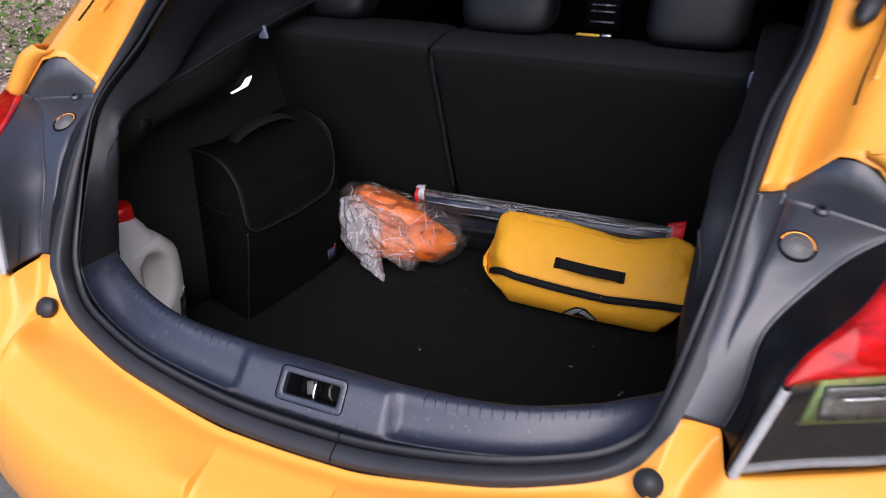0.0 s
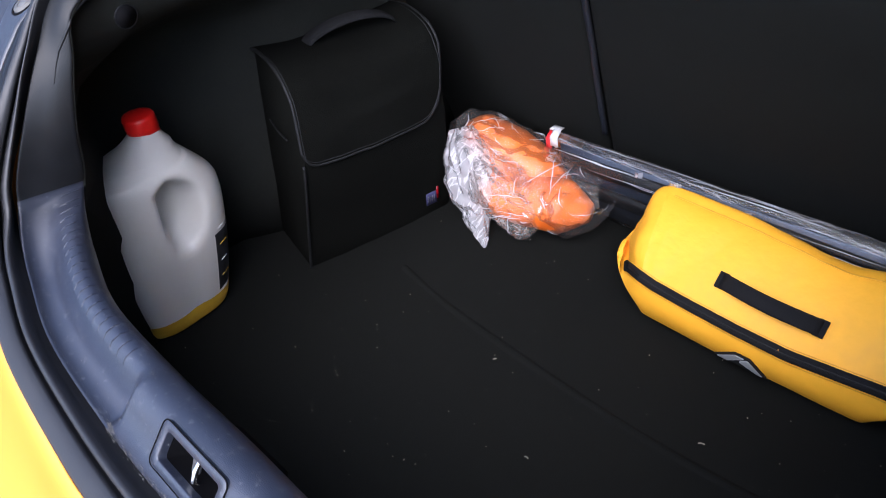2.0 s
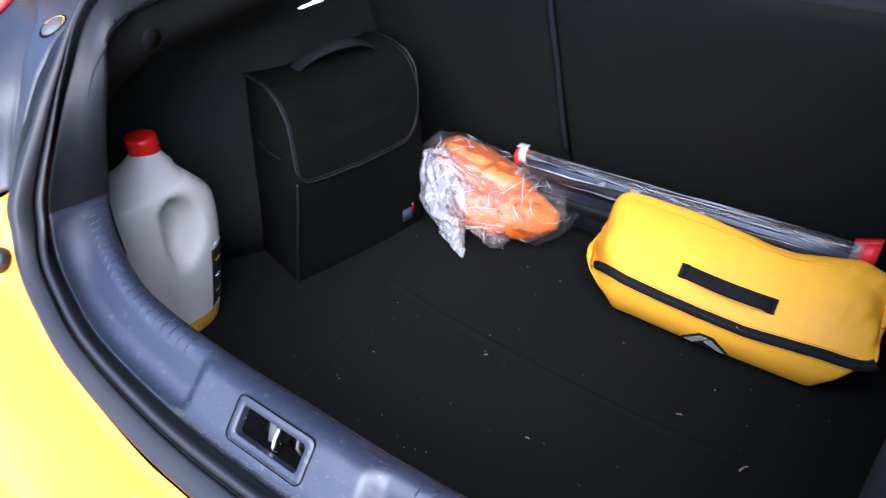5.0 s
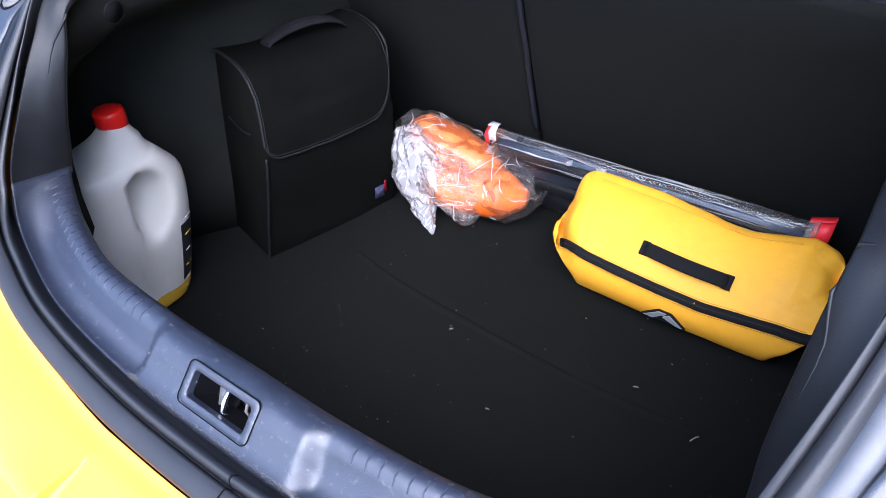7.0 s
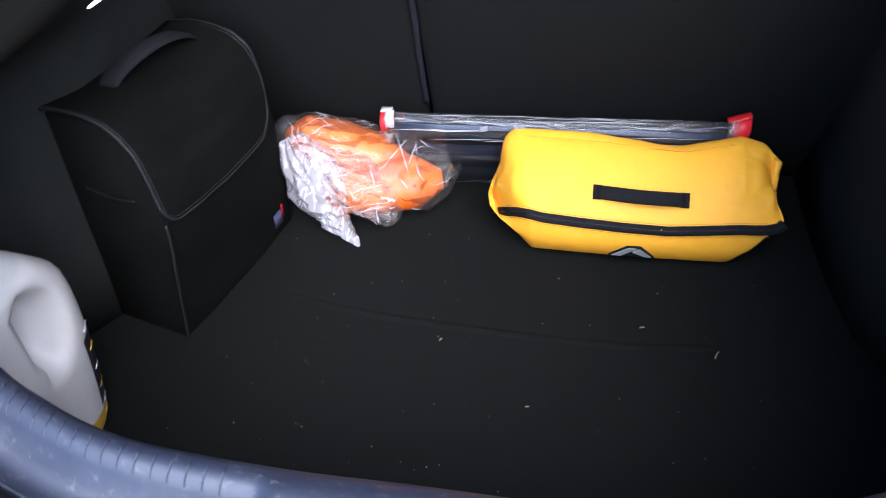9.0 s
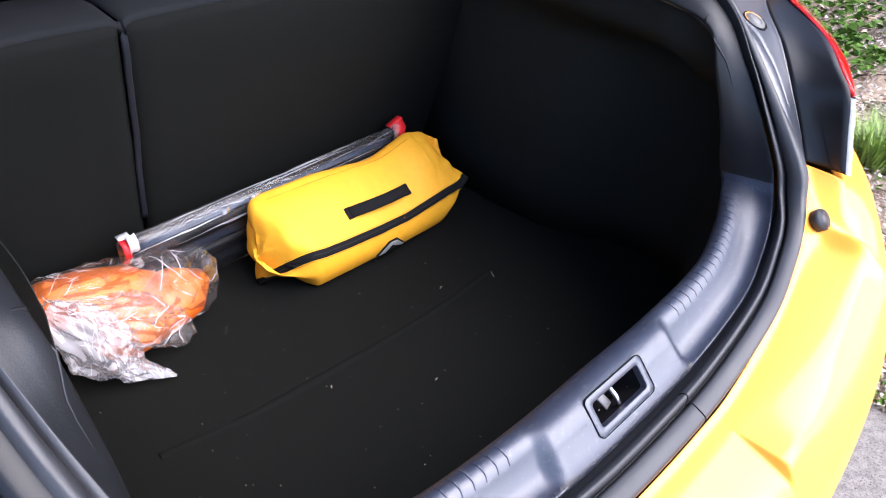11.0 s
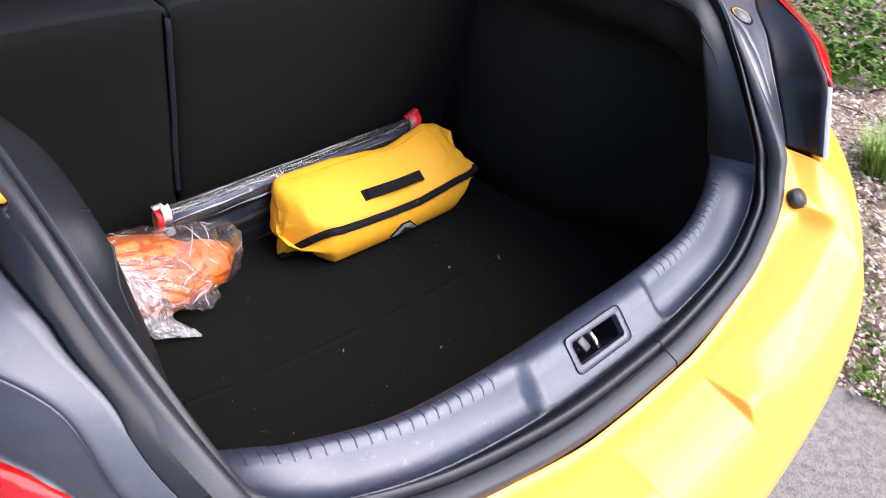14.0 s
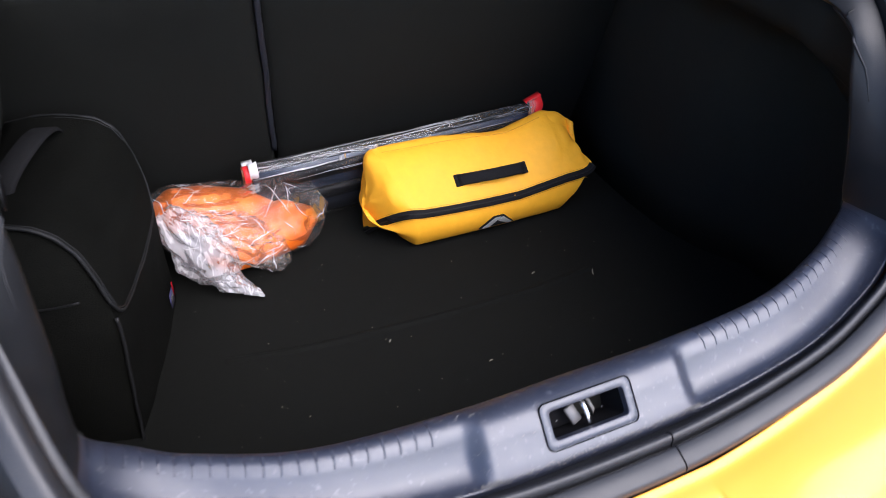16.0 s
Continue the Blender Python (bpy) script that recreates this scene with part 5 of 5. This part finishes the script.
def jug():
    """A five-litre plastic canister with a moulded grip, red screw cap and amber foot."""
    j = thing("plastic_jug", (-.565, .225, FLOOR), "milky white plastic jug with a red screw cap", "jug")
    base = np.array([-.572, .187, FLOOR + .004])
    lean = np.array([-.006, .058, 0])
    # rows: height, half width along the car (y), half depth (x), shift in y
    prof = [(.000, .060, .048, 0), (.004, .068, .055, 0), (.014, .072, .058, 0), (.024, .074, .060, 0), (.06, .080, .063, 0), (.11, .086, .066, 0), (.16, .090, .068, 0), (.20, .091, .068, 0), (.24, .090, .067, -.001),
            (.262, .0895, .067, -.002), (.279, .089, .065, -.003), (.289, .083, .060, -.004), (.296, .068, .053, -.003), (.302, .053, .046, -.001), (.309, .042, .039, .003), (.318, .032, .031, .006), (.328, .024, .024, .008), (.336, .021, .021, .008), (.345, .020, .020, .008)]
    zs_ = np.linspace(0, len(prof) - 1, 120)
    pr = crom(prof, zs_)
    M = 112
    P = []
    for hgt, wy, wx, dy in pr:
        row = []
        for q in np.linspace(0, 2 * math.pi, M, endpoint=False):
            c, s = math.cos(q), math.sin(q)
            e = .62 if hgt < .29 else .9
            if s > 0 and hgt > .21:      # one shoulder falls away in a long straight slope
                wy_ = min(wy * (1.12 if hgt < .3 else 1.0), float(np.interp(hgt, [.21, .235, .25, .33, .36], [.102, .099, .092, .024, .020])))
            else:
                wy_ = wy * (1.12 if hgt < .3 else 1.0)
            x, y = 1.05 * wx * math.copysign(abs(c) ** e, c), wy_ * math.copysign(abs(s) ** e, s)
            # grip: an oval hollow in the face towards the right of the car
            yc = -.006 - .10 * (hgt - .2)
            gy = (y - yc) / (.014 if y < yc else .048)
            gz = (hgt - .214 - .10 * (y - yc)) / (.058 if hgt < .214 else .052)
            edge_ = 16 if y < yc else 5
            g = 1 / (1 + math.exp(min(max(edge_ * (gy * gy + gz * gz - 1), -60), 60))) if c > 0 else 0
            x -= .052 * g
            # long slanting facet below the grip
            f_ = math.exp(-(((y + .010 + (hgt - .09) * .25) / .018) ** 2)) * math.exp(-((hgt - .08) / .06) ** 4) if c > 0 else 0
            x -= .007 * f_
            k = (hgt / .36)
            row.append(base + lean * k + np.array([x, y + dy, hgt]))
        P.append(row)
    P = np.array(P)
    n = len(P)
    body = poly("body", P.reshape(-1, 3), grid_faces(n, M, True) + [tuple(range(M))[::-1], tuple((n - 1) * M + k for k in range(M))], JUG, j, "milky translucent canister")
    # amber liquid shows in the foot
    A = np.array([[base + (p - base) * [1.012, 1.012, 1] for p in P[i]] for i in range(1, n) if pr[i][0] < .036])
    sheet("foot", A, AMBER, j, "amber foot band", ring=True)
    # black label on the side away from the handle
    q0 = int(M * .060)
    ii = [i for i in range(n) if .034 < pr[i][0] < .150]
    Lb = np.array([[base + (P[i][k % M] - base) * [1.01, 1.012, 1] for k in range(q0 + 1, q0 + 28)] for i in ii])
    lab = sheet("label", Lb, LABELBLK, j, "black paper label with pale print")
    for k in range(6):
        i = ii[len(ii) // 2] - 12 + 4 * k
        p0, p1 = base + (P[i][(q0 + 3) % M] - base) * [1.015, 1.015, 1], base + (P[i][(q0 + 7 + k % 3) % M] - base) * [1.015, 1.015, 1]
        tube_part("print_bar", [p0, (p0 + p1) / 2, p1], .0012, WHITECARD if k % 2 else AMBER, lab, "pale line of print", 5)
    top = base + lean * .95 + [0, .008, 0]
    cz = FLOOR + .004 + .335
    C = []
    for r, z in ((.0205, -.012), (.0235, -.012), (.0235, -.002), (.0240, .0), (.0240, .018), (.0228, .0225), (.019, .0238), (.0, .0238)):
        C.append([(top[0] + (r + (.0006 if k % 2 and .0 <= z <= .018 else 0)) * math.cos(q), top[1] + (r + (.0006 if k % 2 and 0 <= z <= .018 else 0)) * math.sin(q), cz + z) for k, q in enumerate(np.linspace(0, 2 * math.pi, 48, endpoint=False))])
    sheet("cap", C, REDCAP, j, "ribbed red screw cap", ring=True)
    return j


def black_bag():
    """A soft black organiser: upright sides, and a piped flap with round corners over its top and front."""
    b = thing("storage_bag", (-.53, .56, FLOOR), "black fabric storage bag with a piped lid flap", "bag")
    f0, f1 = np.array([-.468, .402]), np.array([-.392, .706])       # foot of the front
    along = unit(f1 - f0)
    inw = np.array([-along[1], along[0]])
    length = float(np.linalg.norm(f1 - f0))
    lean = lambda s: 1 - .35 * s                                    # the front leans out more at one end
    prof = [(0, .0), (-.002, .006), (-.008, .07), (-.017, .15), (-.025, .215), (-.022, .245), (-.014, .285), (-.001, .327), (.012, .350), (.032, .365), (.065, .373), (.11, .374), (.15, .366), (.172, .34), (.176, .2), (.176, .0)]

    def at_bag(s, k, lift=0.0):
        """A point of the bag's skin: s along it, k round it (0 at the front foot)."""
        w, z = (float(np.interp(k, range(len(prof)), [p[c] for p in prof])) for c in (0, 1))
        k0, k1 = max(k - .3, 0), min(k + .3, len(prof) - 1)
        dw, dz = (float(np.interp(k1, range(len(prof)), [p[c] for p in prof]) - np.interp(k0, range(len(prof)), [p[c] for p in prof])) for c in (0, 1))
        l_ = math.hypot(dw, dz) or 1
        w, z = (w if w > 0 else w * lean(s)) - dz / l_ * lift, z + dw / l_ * lift
        w += .005 * math.sin(math.pi * min(max(s, 0), 1)) * (-1 if z < .3 else 0) + .0022 * wave(s * 6, k * 1.3)
        z -= .010 * math.sin(math.pi * min(max(s, 0), 1)) * (z > .3) - .0015 * wave(s * 7, k, 1, 4)
        s = s + (1 - s) * .085 * min(z / .22, 1.5)                      # the end leans back from its foot
        p = f0 + along * length * s + inw * w
        return np.array([p[0], p[1], FLOOR + .003 + max(z, 0)])
    ss = [0, .012, .04] + list(np.linspace(.1, .9, 13)) + [.96, .988, 1]
    P = np.array([[at_bag(s, k) for k in np.linspace(0, len(prof) - 1, 46)] for s in ss])
    n, m = P.shape[:2]
    # the ends are pulled in a little round their edges
    for i, d in ((0, .010), (1, .004), (n - 2, -.004), (n - 1, -.010)):
        c = P[i].mean(0)
        P[i] += (c - P[i]) * [abs(d) * 3, 0, abs(d) * 1.2]
    body = poly("body", P.reshape(-1, 3), grid_faces(n, m) + [tuple(range(m)), tuple((n - 1) * m + k for k in range(m))], BAGBLK, b, "soft black fabric")
    # lid flap: its front edge sags and turns up in a round corner at the far end
    K0, K1 = 4.1, 12.0

    def edge_k(s):
        far, near = max(0, (s - .80) / .20), max(0, (.10 - s) / .10)
        return K0 + .35 * abs(s - .45) + 3.2 * (1 - math.sqrt(max(0, 1 - far * far))) + .9 * (1 - math.sqrt(max(0, 1 - near * near)))
    sl = np.concatenate([np.linspace(-.008, .1, 8), np.linspace(.15, .78, 10), 1.018 - .238 * np.cos(np.linspace(.25, math.pi / 2, 12))])
    sl = np.clip(sl, -.008, 1.018)
    lid_P = np.array([[at_bag(s, edge_k(min(max(s, 0), 1)) + (K1 - edge_k(min(max(s, 0), 1))) * v, .0065) for v in np.linspace(0, 1, 22) ** 1.3] for s in sl])
    lid = sheet("lid", lid_P, BAGBLK, b, "black fabric lid flap", thick=.004)
    border = np.vstack([lid_P[0, ::-1], lid_P[1:-1, 0], lid_P[-1]])
    rim = crom(border, np.linspace(0, len(border) - 1, 220))
    tube_part("piping", rim, .0030, PIPING, lid, "raised dark piping", 7)
    inner = np.vstack([lid_P[1, ::-1], lid_P[2:-2, 1], lid_P[-2]])
    tube_part("stitching", crom(inner, np.linspace(0, len(inner) - 1, 200)) + [.002, -.001, .001], .0010, PIPING, lid, "row of stitching beside the piping", 5)
    tube_part("corner_seam", [at_bag(.0, k, .001) + [.001, -.002, 0] for k in np.linspace(0, 4.4, 20)], .0026, PIPING, b, "bound corner seam", 6)
    e0, e1 = at_bag(0, 5) + [-.03, -.003, .02], at_bag(0, 5) + [-.125, .030, .012]
    tube_part("end_seam", [e0 * (1 - q) + e1 * q + np.array([0, 0, -.006 * math.sin(math.pi * q)]) for q in np.linspace(0, 1, 10)], .0018, PIPING, b, "seam across the end of the bag", 6)
    h0, h1 = at_bag(.28, 10.6, .006), at_bag(.86, 10.2, .006)
    hp = np.array([h0 * (1 - q) + h1 * q + np.array([.012 * math.sin(math.pi * q), 0, .030 * math.sin(math.pi * q) ** .6]) for q in np.linspace(0, 1, 22)])
    sheet("grab_handle", np.stack([hp + [-.016, .004, -.004], hp + [-.012, .003, .001], hp + [.012, -.003, .001], hp + [.016, -.004, -.004]], 1), WEB, b, "black webbing grab handle", thick=.003)
    g = lambda s, k: at_bag(s, k, .0035)
    lb = sheet("woven_label", [[g(s, k) for k in (1.30, 1.5, 1.75)] for s in np.linspace(.81, .89, 6)], LABELBLUE, b, "small blue and red woven label", thick=.001)
    sheet("label_end", [[g(s, k) + [.0012, 0, 0] for k in (1.45, 1.65, 1.9)] for s in np.linspace(.886, .902, 3)], LAMPDARK, lb, "dark red end of the label", thick=.001)
    for k in range(4):
        tube_part("label_print", [g(.820 + .016 * k + .005 * q, 1.40 + .24 * q) + [.0012, 0, 0] for q in (0, .5, 1)], .0007, LENSDULL, lb, "dull grey bar of print", 5)
    return b


def loaf(parent, path, radii, seed):
    p = crom(path, np.linspace(0, len(path) - 1, 26))
    r = np.interp(np.linspace(0, 1, 26), np.linspace(0, 1, len(radii)), radii)
    t = unit(np.gradient(p, axis=0))
    a = unit(np.cross(t, [0, 0, 1.0]))
    b = np.cross(a, t)
    P = []
    for i in range(26):
        row = []
        for q in np.linspace(0, 2 * math.pi, 24, endpoint=False):
            k = r[i] * (1 + .05 * noise.noise((p[i][0] * 14, math.cos(q), seed + math.sin(q))))
            row.append(p[i] + a[i] * k * math.cos(q) + b[i] * k * math.sin(q) * .86)
        P.append(row)
    P = np.array(P)
    n, m = P.shape[:2]
    return poly("loaf", P.reshape(-1, 3), grid_faces(n, m, True) + [tuple(range(m)), tuple((n - 1) * m + k for k in range(m))], CRUST, parent, "orange-brown crusty loaf")


def bread():
    b = thing("bread_bag", (-.24, .74, FLOOR), "two orange-brown bread loaves in a crumpled clear plastic bag", "bread")
    loaf(b, [(-.395, .780, FLOOR + .150), (-.365, .780, FLOOR + .142), (-.30, .790, FLOOR + .118), (-.23, .803, FLOOR + .092), (-.175, .812, FLOOR + .08)], [.012, .046, .055, .050, .012], 1.3)
    loaf(b, [(-.325, .722, FLOOR + .062), (-.295, .725, FLOOR + .062), (-.23, .745, FLOOR + .062), (-.155, .768, FLOOR + .062), (-.106, .780, FLOOR + .064)], [.010, .044, .054, .058, .020], 4.1)

    def skin(name, path, radii, squash, fold, seed, mat_, label, n=60, m=84, creases=26, pleat=2.2, run=.05, crumple=.004, floor_at=.004):
        """A loose film tube along a path: long pleats, and small angular crumples over them."""
        p = crom(path, np.linspace(0, len(path) - 1, n))
        r = np.interp(np.linspace(0, 1, n), np.linspace(0, 1, len(radii)), radii)
        t = unit(np.gradient(p, axis=0))
        a_ = unit(np.cross(t, [0, 0, 1.0]))
        c_ = np.cross(a_, t)
        P = []
        for i in range(n):
            row = []
            for q in np.linspace(0, 2 * math.pi, m, endpoint=False):
                f_ = 1 + fold * (abs(noise.noise((math.cos(q) * pleat, math.sin(q) * pleat, i * run + seed))) * 1.8 - .3)
                pt = p[i] + (a_[i] * math.cos(q) + c_[i] * math.sin(q) * squash) * r[i] * f_
                w1 = noise.voronoi(Vector(pt) * 42 + Vector((seed, 0, 0)))[0]
                w2 = noise.noise(Vector(pt) * 60 + Vector((0, seed, 0)))
                pt = pt + (a_[i] * math.cos(q) + c_[i] * math.sin(q) * squash) * crumple * ((w1[1] - w1[0]) * 2.0 - .6 + .5 * w2) * min(1, r[i] / .02)
                pt[2] = max(pt[2], FLOOR + floor_at + .001 * abs(wave(i * .3, q * 3)))
                row.append(pt)
            P.append(row)
        ob = sheet(name, P, mat_, b, label, ring=True)
        # short white threads along sharp folds: highlights of the film built as tubes
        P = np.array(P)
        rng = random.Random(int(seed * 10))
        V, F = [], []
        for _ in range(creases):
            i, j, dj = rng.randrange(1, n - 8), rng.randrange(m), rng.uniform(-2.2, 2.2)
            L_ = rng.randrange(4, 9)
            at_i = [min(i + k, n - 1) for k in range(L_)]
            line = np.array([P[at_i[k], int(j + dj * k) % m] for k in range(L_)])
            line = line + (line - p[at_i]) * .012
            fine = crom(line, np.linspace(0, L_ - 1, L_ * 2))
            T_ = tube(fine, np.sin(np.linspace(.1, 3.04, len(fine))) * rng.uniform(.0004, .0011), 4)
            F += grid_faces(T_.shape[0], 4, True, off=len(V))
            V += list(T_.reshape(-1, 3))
        tagged(poly("film_glints", V, F, FILMGLINT, ob, "painted highlights along sharp creases in the film"), kind="stuff")
        return ob
    skin("film", [(-.405, .770, FLOOR + .172), (-.378, .773, FLOOR + .142), (-.30, .775, FLOOR + .104), (-.21, .780, FLOOR + .084), (-.14, .785, FLOOR + .078), (-.085, .792, FLOOR + .104)],
         [.026, .060, .080, .080, .076, .030], .92, .14, 2.0, FILM, "clear crinkled plastic film", creases=44)
    skin("film_gather", [(-.372, .735, FLOOR + .172), (-.352, .722, FLOOR + .140), (-.325, .708, FLOOR + .100), (-.300, .694, FLOOR + .060), (-.282, .684, FLOOR + .038)],
         [.020, .040, .052, .046, .026], .9, .26, 6.1, FILMWHITE, "bunched whitish film", pleat=2.6, run=.05, crumple=.0035, creases=46)
    skin("film_wrap", [(-.335, .724, FLOOR + .158), (-.290, .714, FLOOR + .122), (-.240, .708, FLOOR + .086), (-.200, .704, FLOOR + .050), (-.178, .706, FLOOR + .032)],
         [.018, .044, .052, .042, .016], .8, .32, 3.7, FILMMID, "loose fold of film across the loaf", 44, 64, creases=40, crumple=.0045)
    skin("film_tail", [(-.312, .690, FLOOR + .056), (-.287, .672, FLOOR + .034), (-.262, .654, FLOOR + .020), (-.240, .636, FLOOR + .010)],
         [.024, .026, .014, .002], .55, .45, 9.4, FILMWHITE, "torn end of the film", 36, 48, creases=16, pleat=2.2, run=.06, crumple=.004)
    return b


def wiper_pack():
    """A long clear sleeve with two black wiper blades and red card ends, leaning on the seat back."""
    w = thing("wiper_blade_pack", (.10, .82, FLOOR), "clear plastic sleeve of black wiper blades with red card ends", "wiper blades")
    L0, L1 = np.array([-.222, .812, FLOOR + .180]), np.array([.418, .824, FLOOR + .184])
    dn = np.array([0, .030, -.172])
    ln = L1 - L0
    P = []
    for s in np.linspace(0, 1, 40):
        p = L0 + ln * s
        wob = .003 * wave(s * 9, 1.0)
        P.append([p + dn * v + np.array([0, -.022 * min(v / .10, 1) * (1 - .45 * v) * (v < .99) + wob + .002 * wave(s * 20, v * 6), .002 * wave(s * 14, v)]) for v in np.concatenate([[0, .01, .10, .13], np.linspace(.2, 1, 8)])] +
                 [p + dn * v + np.array([0, .006, 0]) for v in (1, .6, .25, 0.0)])
    sheet("sleeve", P, SLEEVE, w, "glossy clear plastic sleeve", ring=True, smooth=True)
    sheet("insert", [[L0 + ln * s + dn * v + [0, .001, 0] for v in (.13, .5, .95)] for s in np.linspace(.03, .97, 8)], INSERT, w, "dark blue-black insert card", thick=.002)
    for k, v in enumerate((.28, .62)):
        c = [L0 + ln * s + dn * v + np.array([0, -.004, .004 * math.sin(s * math.pi)]) for s in np.linspace(.05, .95, 20)]
        sheet("wiper_blade", [[q + [0, -.004, .012], q + [0, -.009, .0], q + [0, -.004, -.016], q + [0, .001, -.016], q + [0, .001, .012]] for q in c], LEATHER, w, "black rubber wiper blade", ring=True)
    # thin white tubes along the sleeve, painted in place of its gloss highlights
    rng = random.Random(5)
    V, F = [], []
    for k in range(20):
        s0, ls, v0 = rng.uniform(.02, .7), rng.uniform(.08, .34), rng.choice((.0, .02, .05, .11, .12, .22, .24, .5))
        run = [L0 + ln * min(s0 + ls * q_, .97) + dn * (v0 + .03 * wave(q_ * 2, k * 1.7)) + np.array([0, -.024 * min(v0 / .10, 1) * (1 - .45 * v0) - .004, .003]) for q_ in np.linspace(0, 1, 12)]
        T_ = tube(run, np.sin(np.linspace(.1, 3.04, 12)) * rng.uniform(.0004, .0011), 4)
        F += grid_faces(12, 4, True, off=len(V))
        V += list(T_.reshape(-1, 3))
    tagged(poly("sleeve_glints", V, F, FILMGLINT, w, "painted highlights along the sleeve"), kind="stuff")
    # folded top edge; its white streaks are a highlight put into the film colour
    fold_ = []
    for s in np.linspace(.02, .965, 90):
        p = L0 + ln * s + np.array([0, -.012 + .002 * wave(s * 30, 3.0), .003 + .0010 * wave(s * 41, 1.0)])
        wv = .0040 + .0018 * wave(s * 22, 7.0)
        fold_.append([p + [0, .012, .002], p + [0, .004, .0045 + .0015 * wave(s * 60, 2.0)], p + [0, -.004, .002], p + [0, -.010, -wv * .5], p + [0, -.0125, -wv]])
    sheet("sleeve_fold", fold_, FILMEDGE, w, "folded edge of the sleeve with painted highlight streaks")
    for s, e, hi in ((.004, .022, 0), (.958, 1.0, 1)):
        q0_, q1_ = L0 + ln * s, L0 + ln * e
        up_ = lambda c: np.array([0, -.006 * hi, .014 * hi * max(0, (c[0] - .375) / .04) if hi else 0])
        sheet("end_card", [[c + dn * v + [0, -.020 * (v > 0), .004] + up_(c) for v in ((-.03, .07, .26) if hi else (-.02, .05, .17))] for c in (q0_, q0_ * .5 + q1_ * .5, q1_)], REDCARD, w, "red printed card end", thick=.002)
        a_, b_ = (.020, .036) if not hi else (.944, .960)
        flap = [L0 + ln * q for q in np.linspace(a_, b_, 4)]
        sheet("card_strip", [[c + dn * v + [.002 * k, -.022 if v > 0 else -.009, .007 + .003 * (k % 2)] + up_(c) for v in ((-.03, .03, .09, .16) if hi else (-.03, .03, .09, .15))] for k, c in enumerate(flap)], FILMMID if hi else WHITECARD, w, "clear puckered end of the sleeve" if hi else "white folded card", thick=.001)
        sheet("card_top", [[c + np.array([0, d, .0085]) + up_(c) for d in (-.008, .002, .010)] for c in ((L0 + ln * q) for q in np.linspace(min(s, a_), max(e, b_), 5))], REDCARD if hi else WHITECARD, w, "folded top of the card", thick=.001)
    for s, v, l_ in ((.40, .04, .020), (.515, .10, .016), (.575, .08, .022), (.30, .06, .014)):
        c = L0 + ln * s + dn * v + np.array([0, -.026, .002])
        sheet("film_pucker", [[c + np.array([l_ * q, -.003 * math.sin(math.pi * (q + .5)), h_ + .004 * q]) for h_ in (-.006, .0, .005)] for q in (-.5, -.2, .2, .5)], FILMWHITE, w, "whitish pucker in the sleeve")
    return w


yellow_bag()
jug()
black_bag()
bread()
wiper_pack()


def crumb_shape(rng):
    s = rng.uniform(.0004, .0011)
    a_, b_, c_ = s * rng.uniform(.6, 1.8), s, s * .7
    return [(a_, 0, 0), (0, b_, 0), (-a_, 0, 0), (0, -b_, 0), (0, 0, c_), (0, 0, -c_)], [(0, 1, 4), (1, 2, 4), (2, 3, 4), (3, 0, 4), (1, 0, 5), (2, 1, 5), (3, 2, 5), (0, 3, 5)]


def crumb_place(rng):
    return pose(rng.uniform(-.5, .45), rng.uniform(.12, .72), FLOOR + .0045, rng.uniform(-20, 20), rng.uniform(-20, 20), rng.uniform(0, 360))


scatter("crumbs", 120, crumb_place, crumb_shape, CRUMB, "pale bread crumbs on the black carpet", "crumbs", 7)
for x, y, s, r in ((.36, .464, .008, 60), (.252, .505, .004, 20), (-.06, .444, .003, 50), (.082, .337, .003, 10)):
    pth = [(x + s * math.cos(radians(r)) * k, y + s * math.sin(radians(r)) * k + s * .35 * (1 - k * k), FLOOR + .0055) for k in (-1, -.5, 0, .5, 1)]
    tagged(tube_part("crumb", pth, .0008, CRUMB, None, "", 6), "single curled pale crumb on the black carpet", "crumb", "crumbs on the carpet")
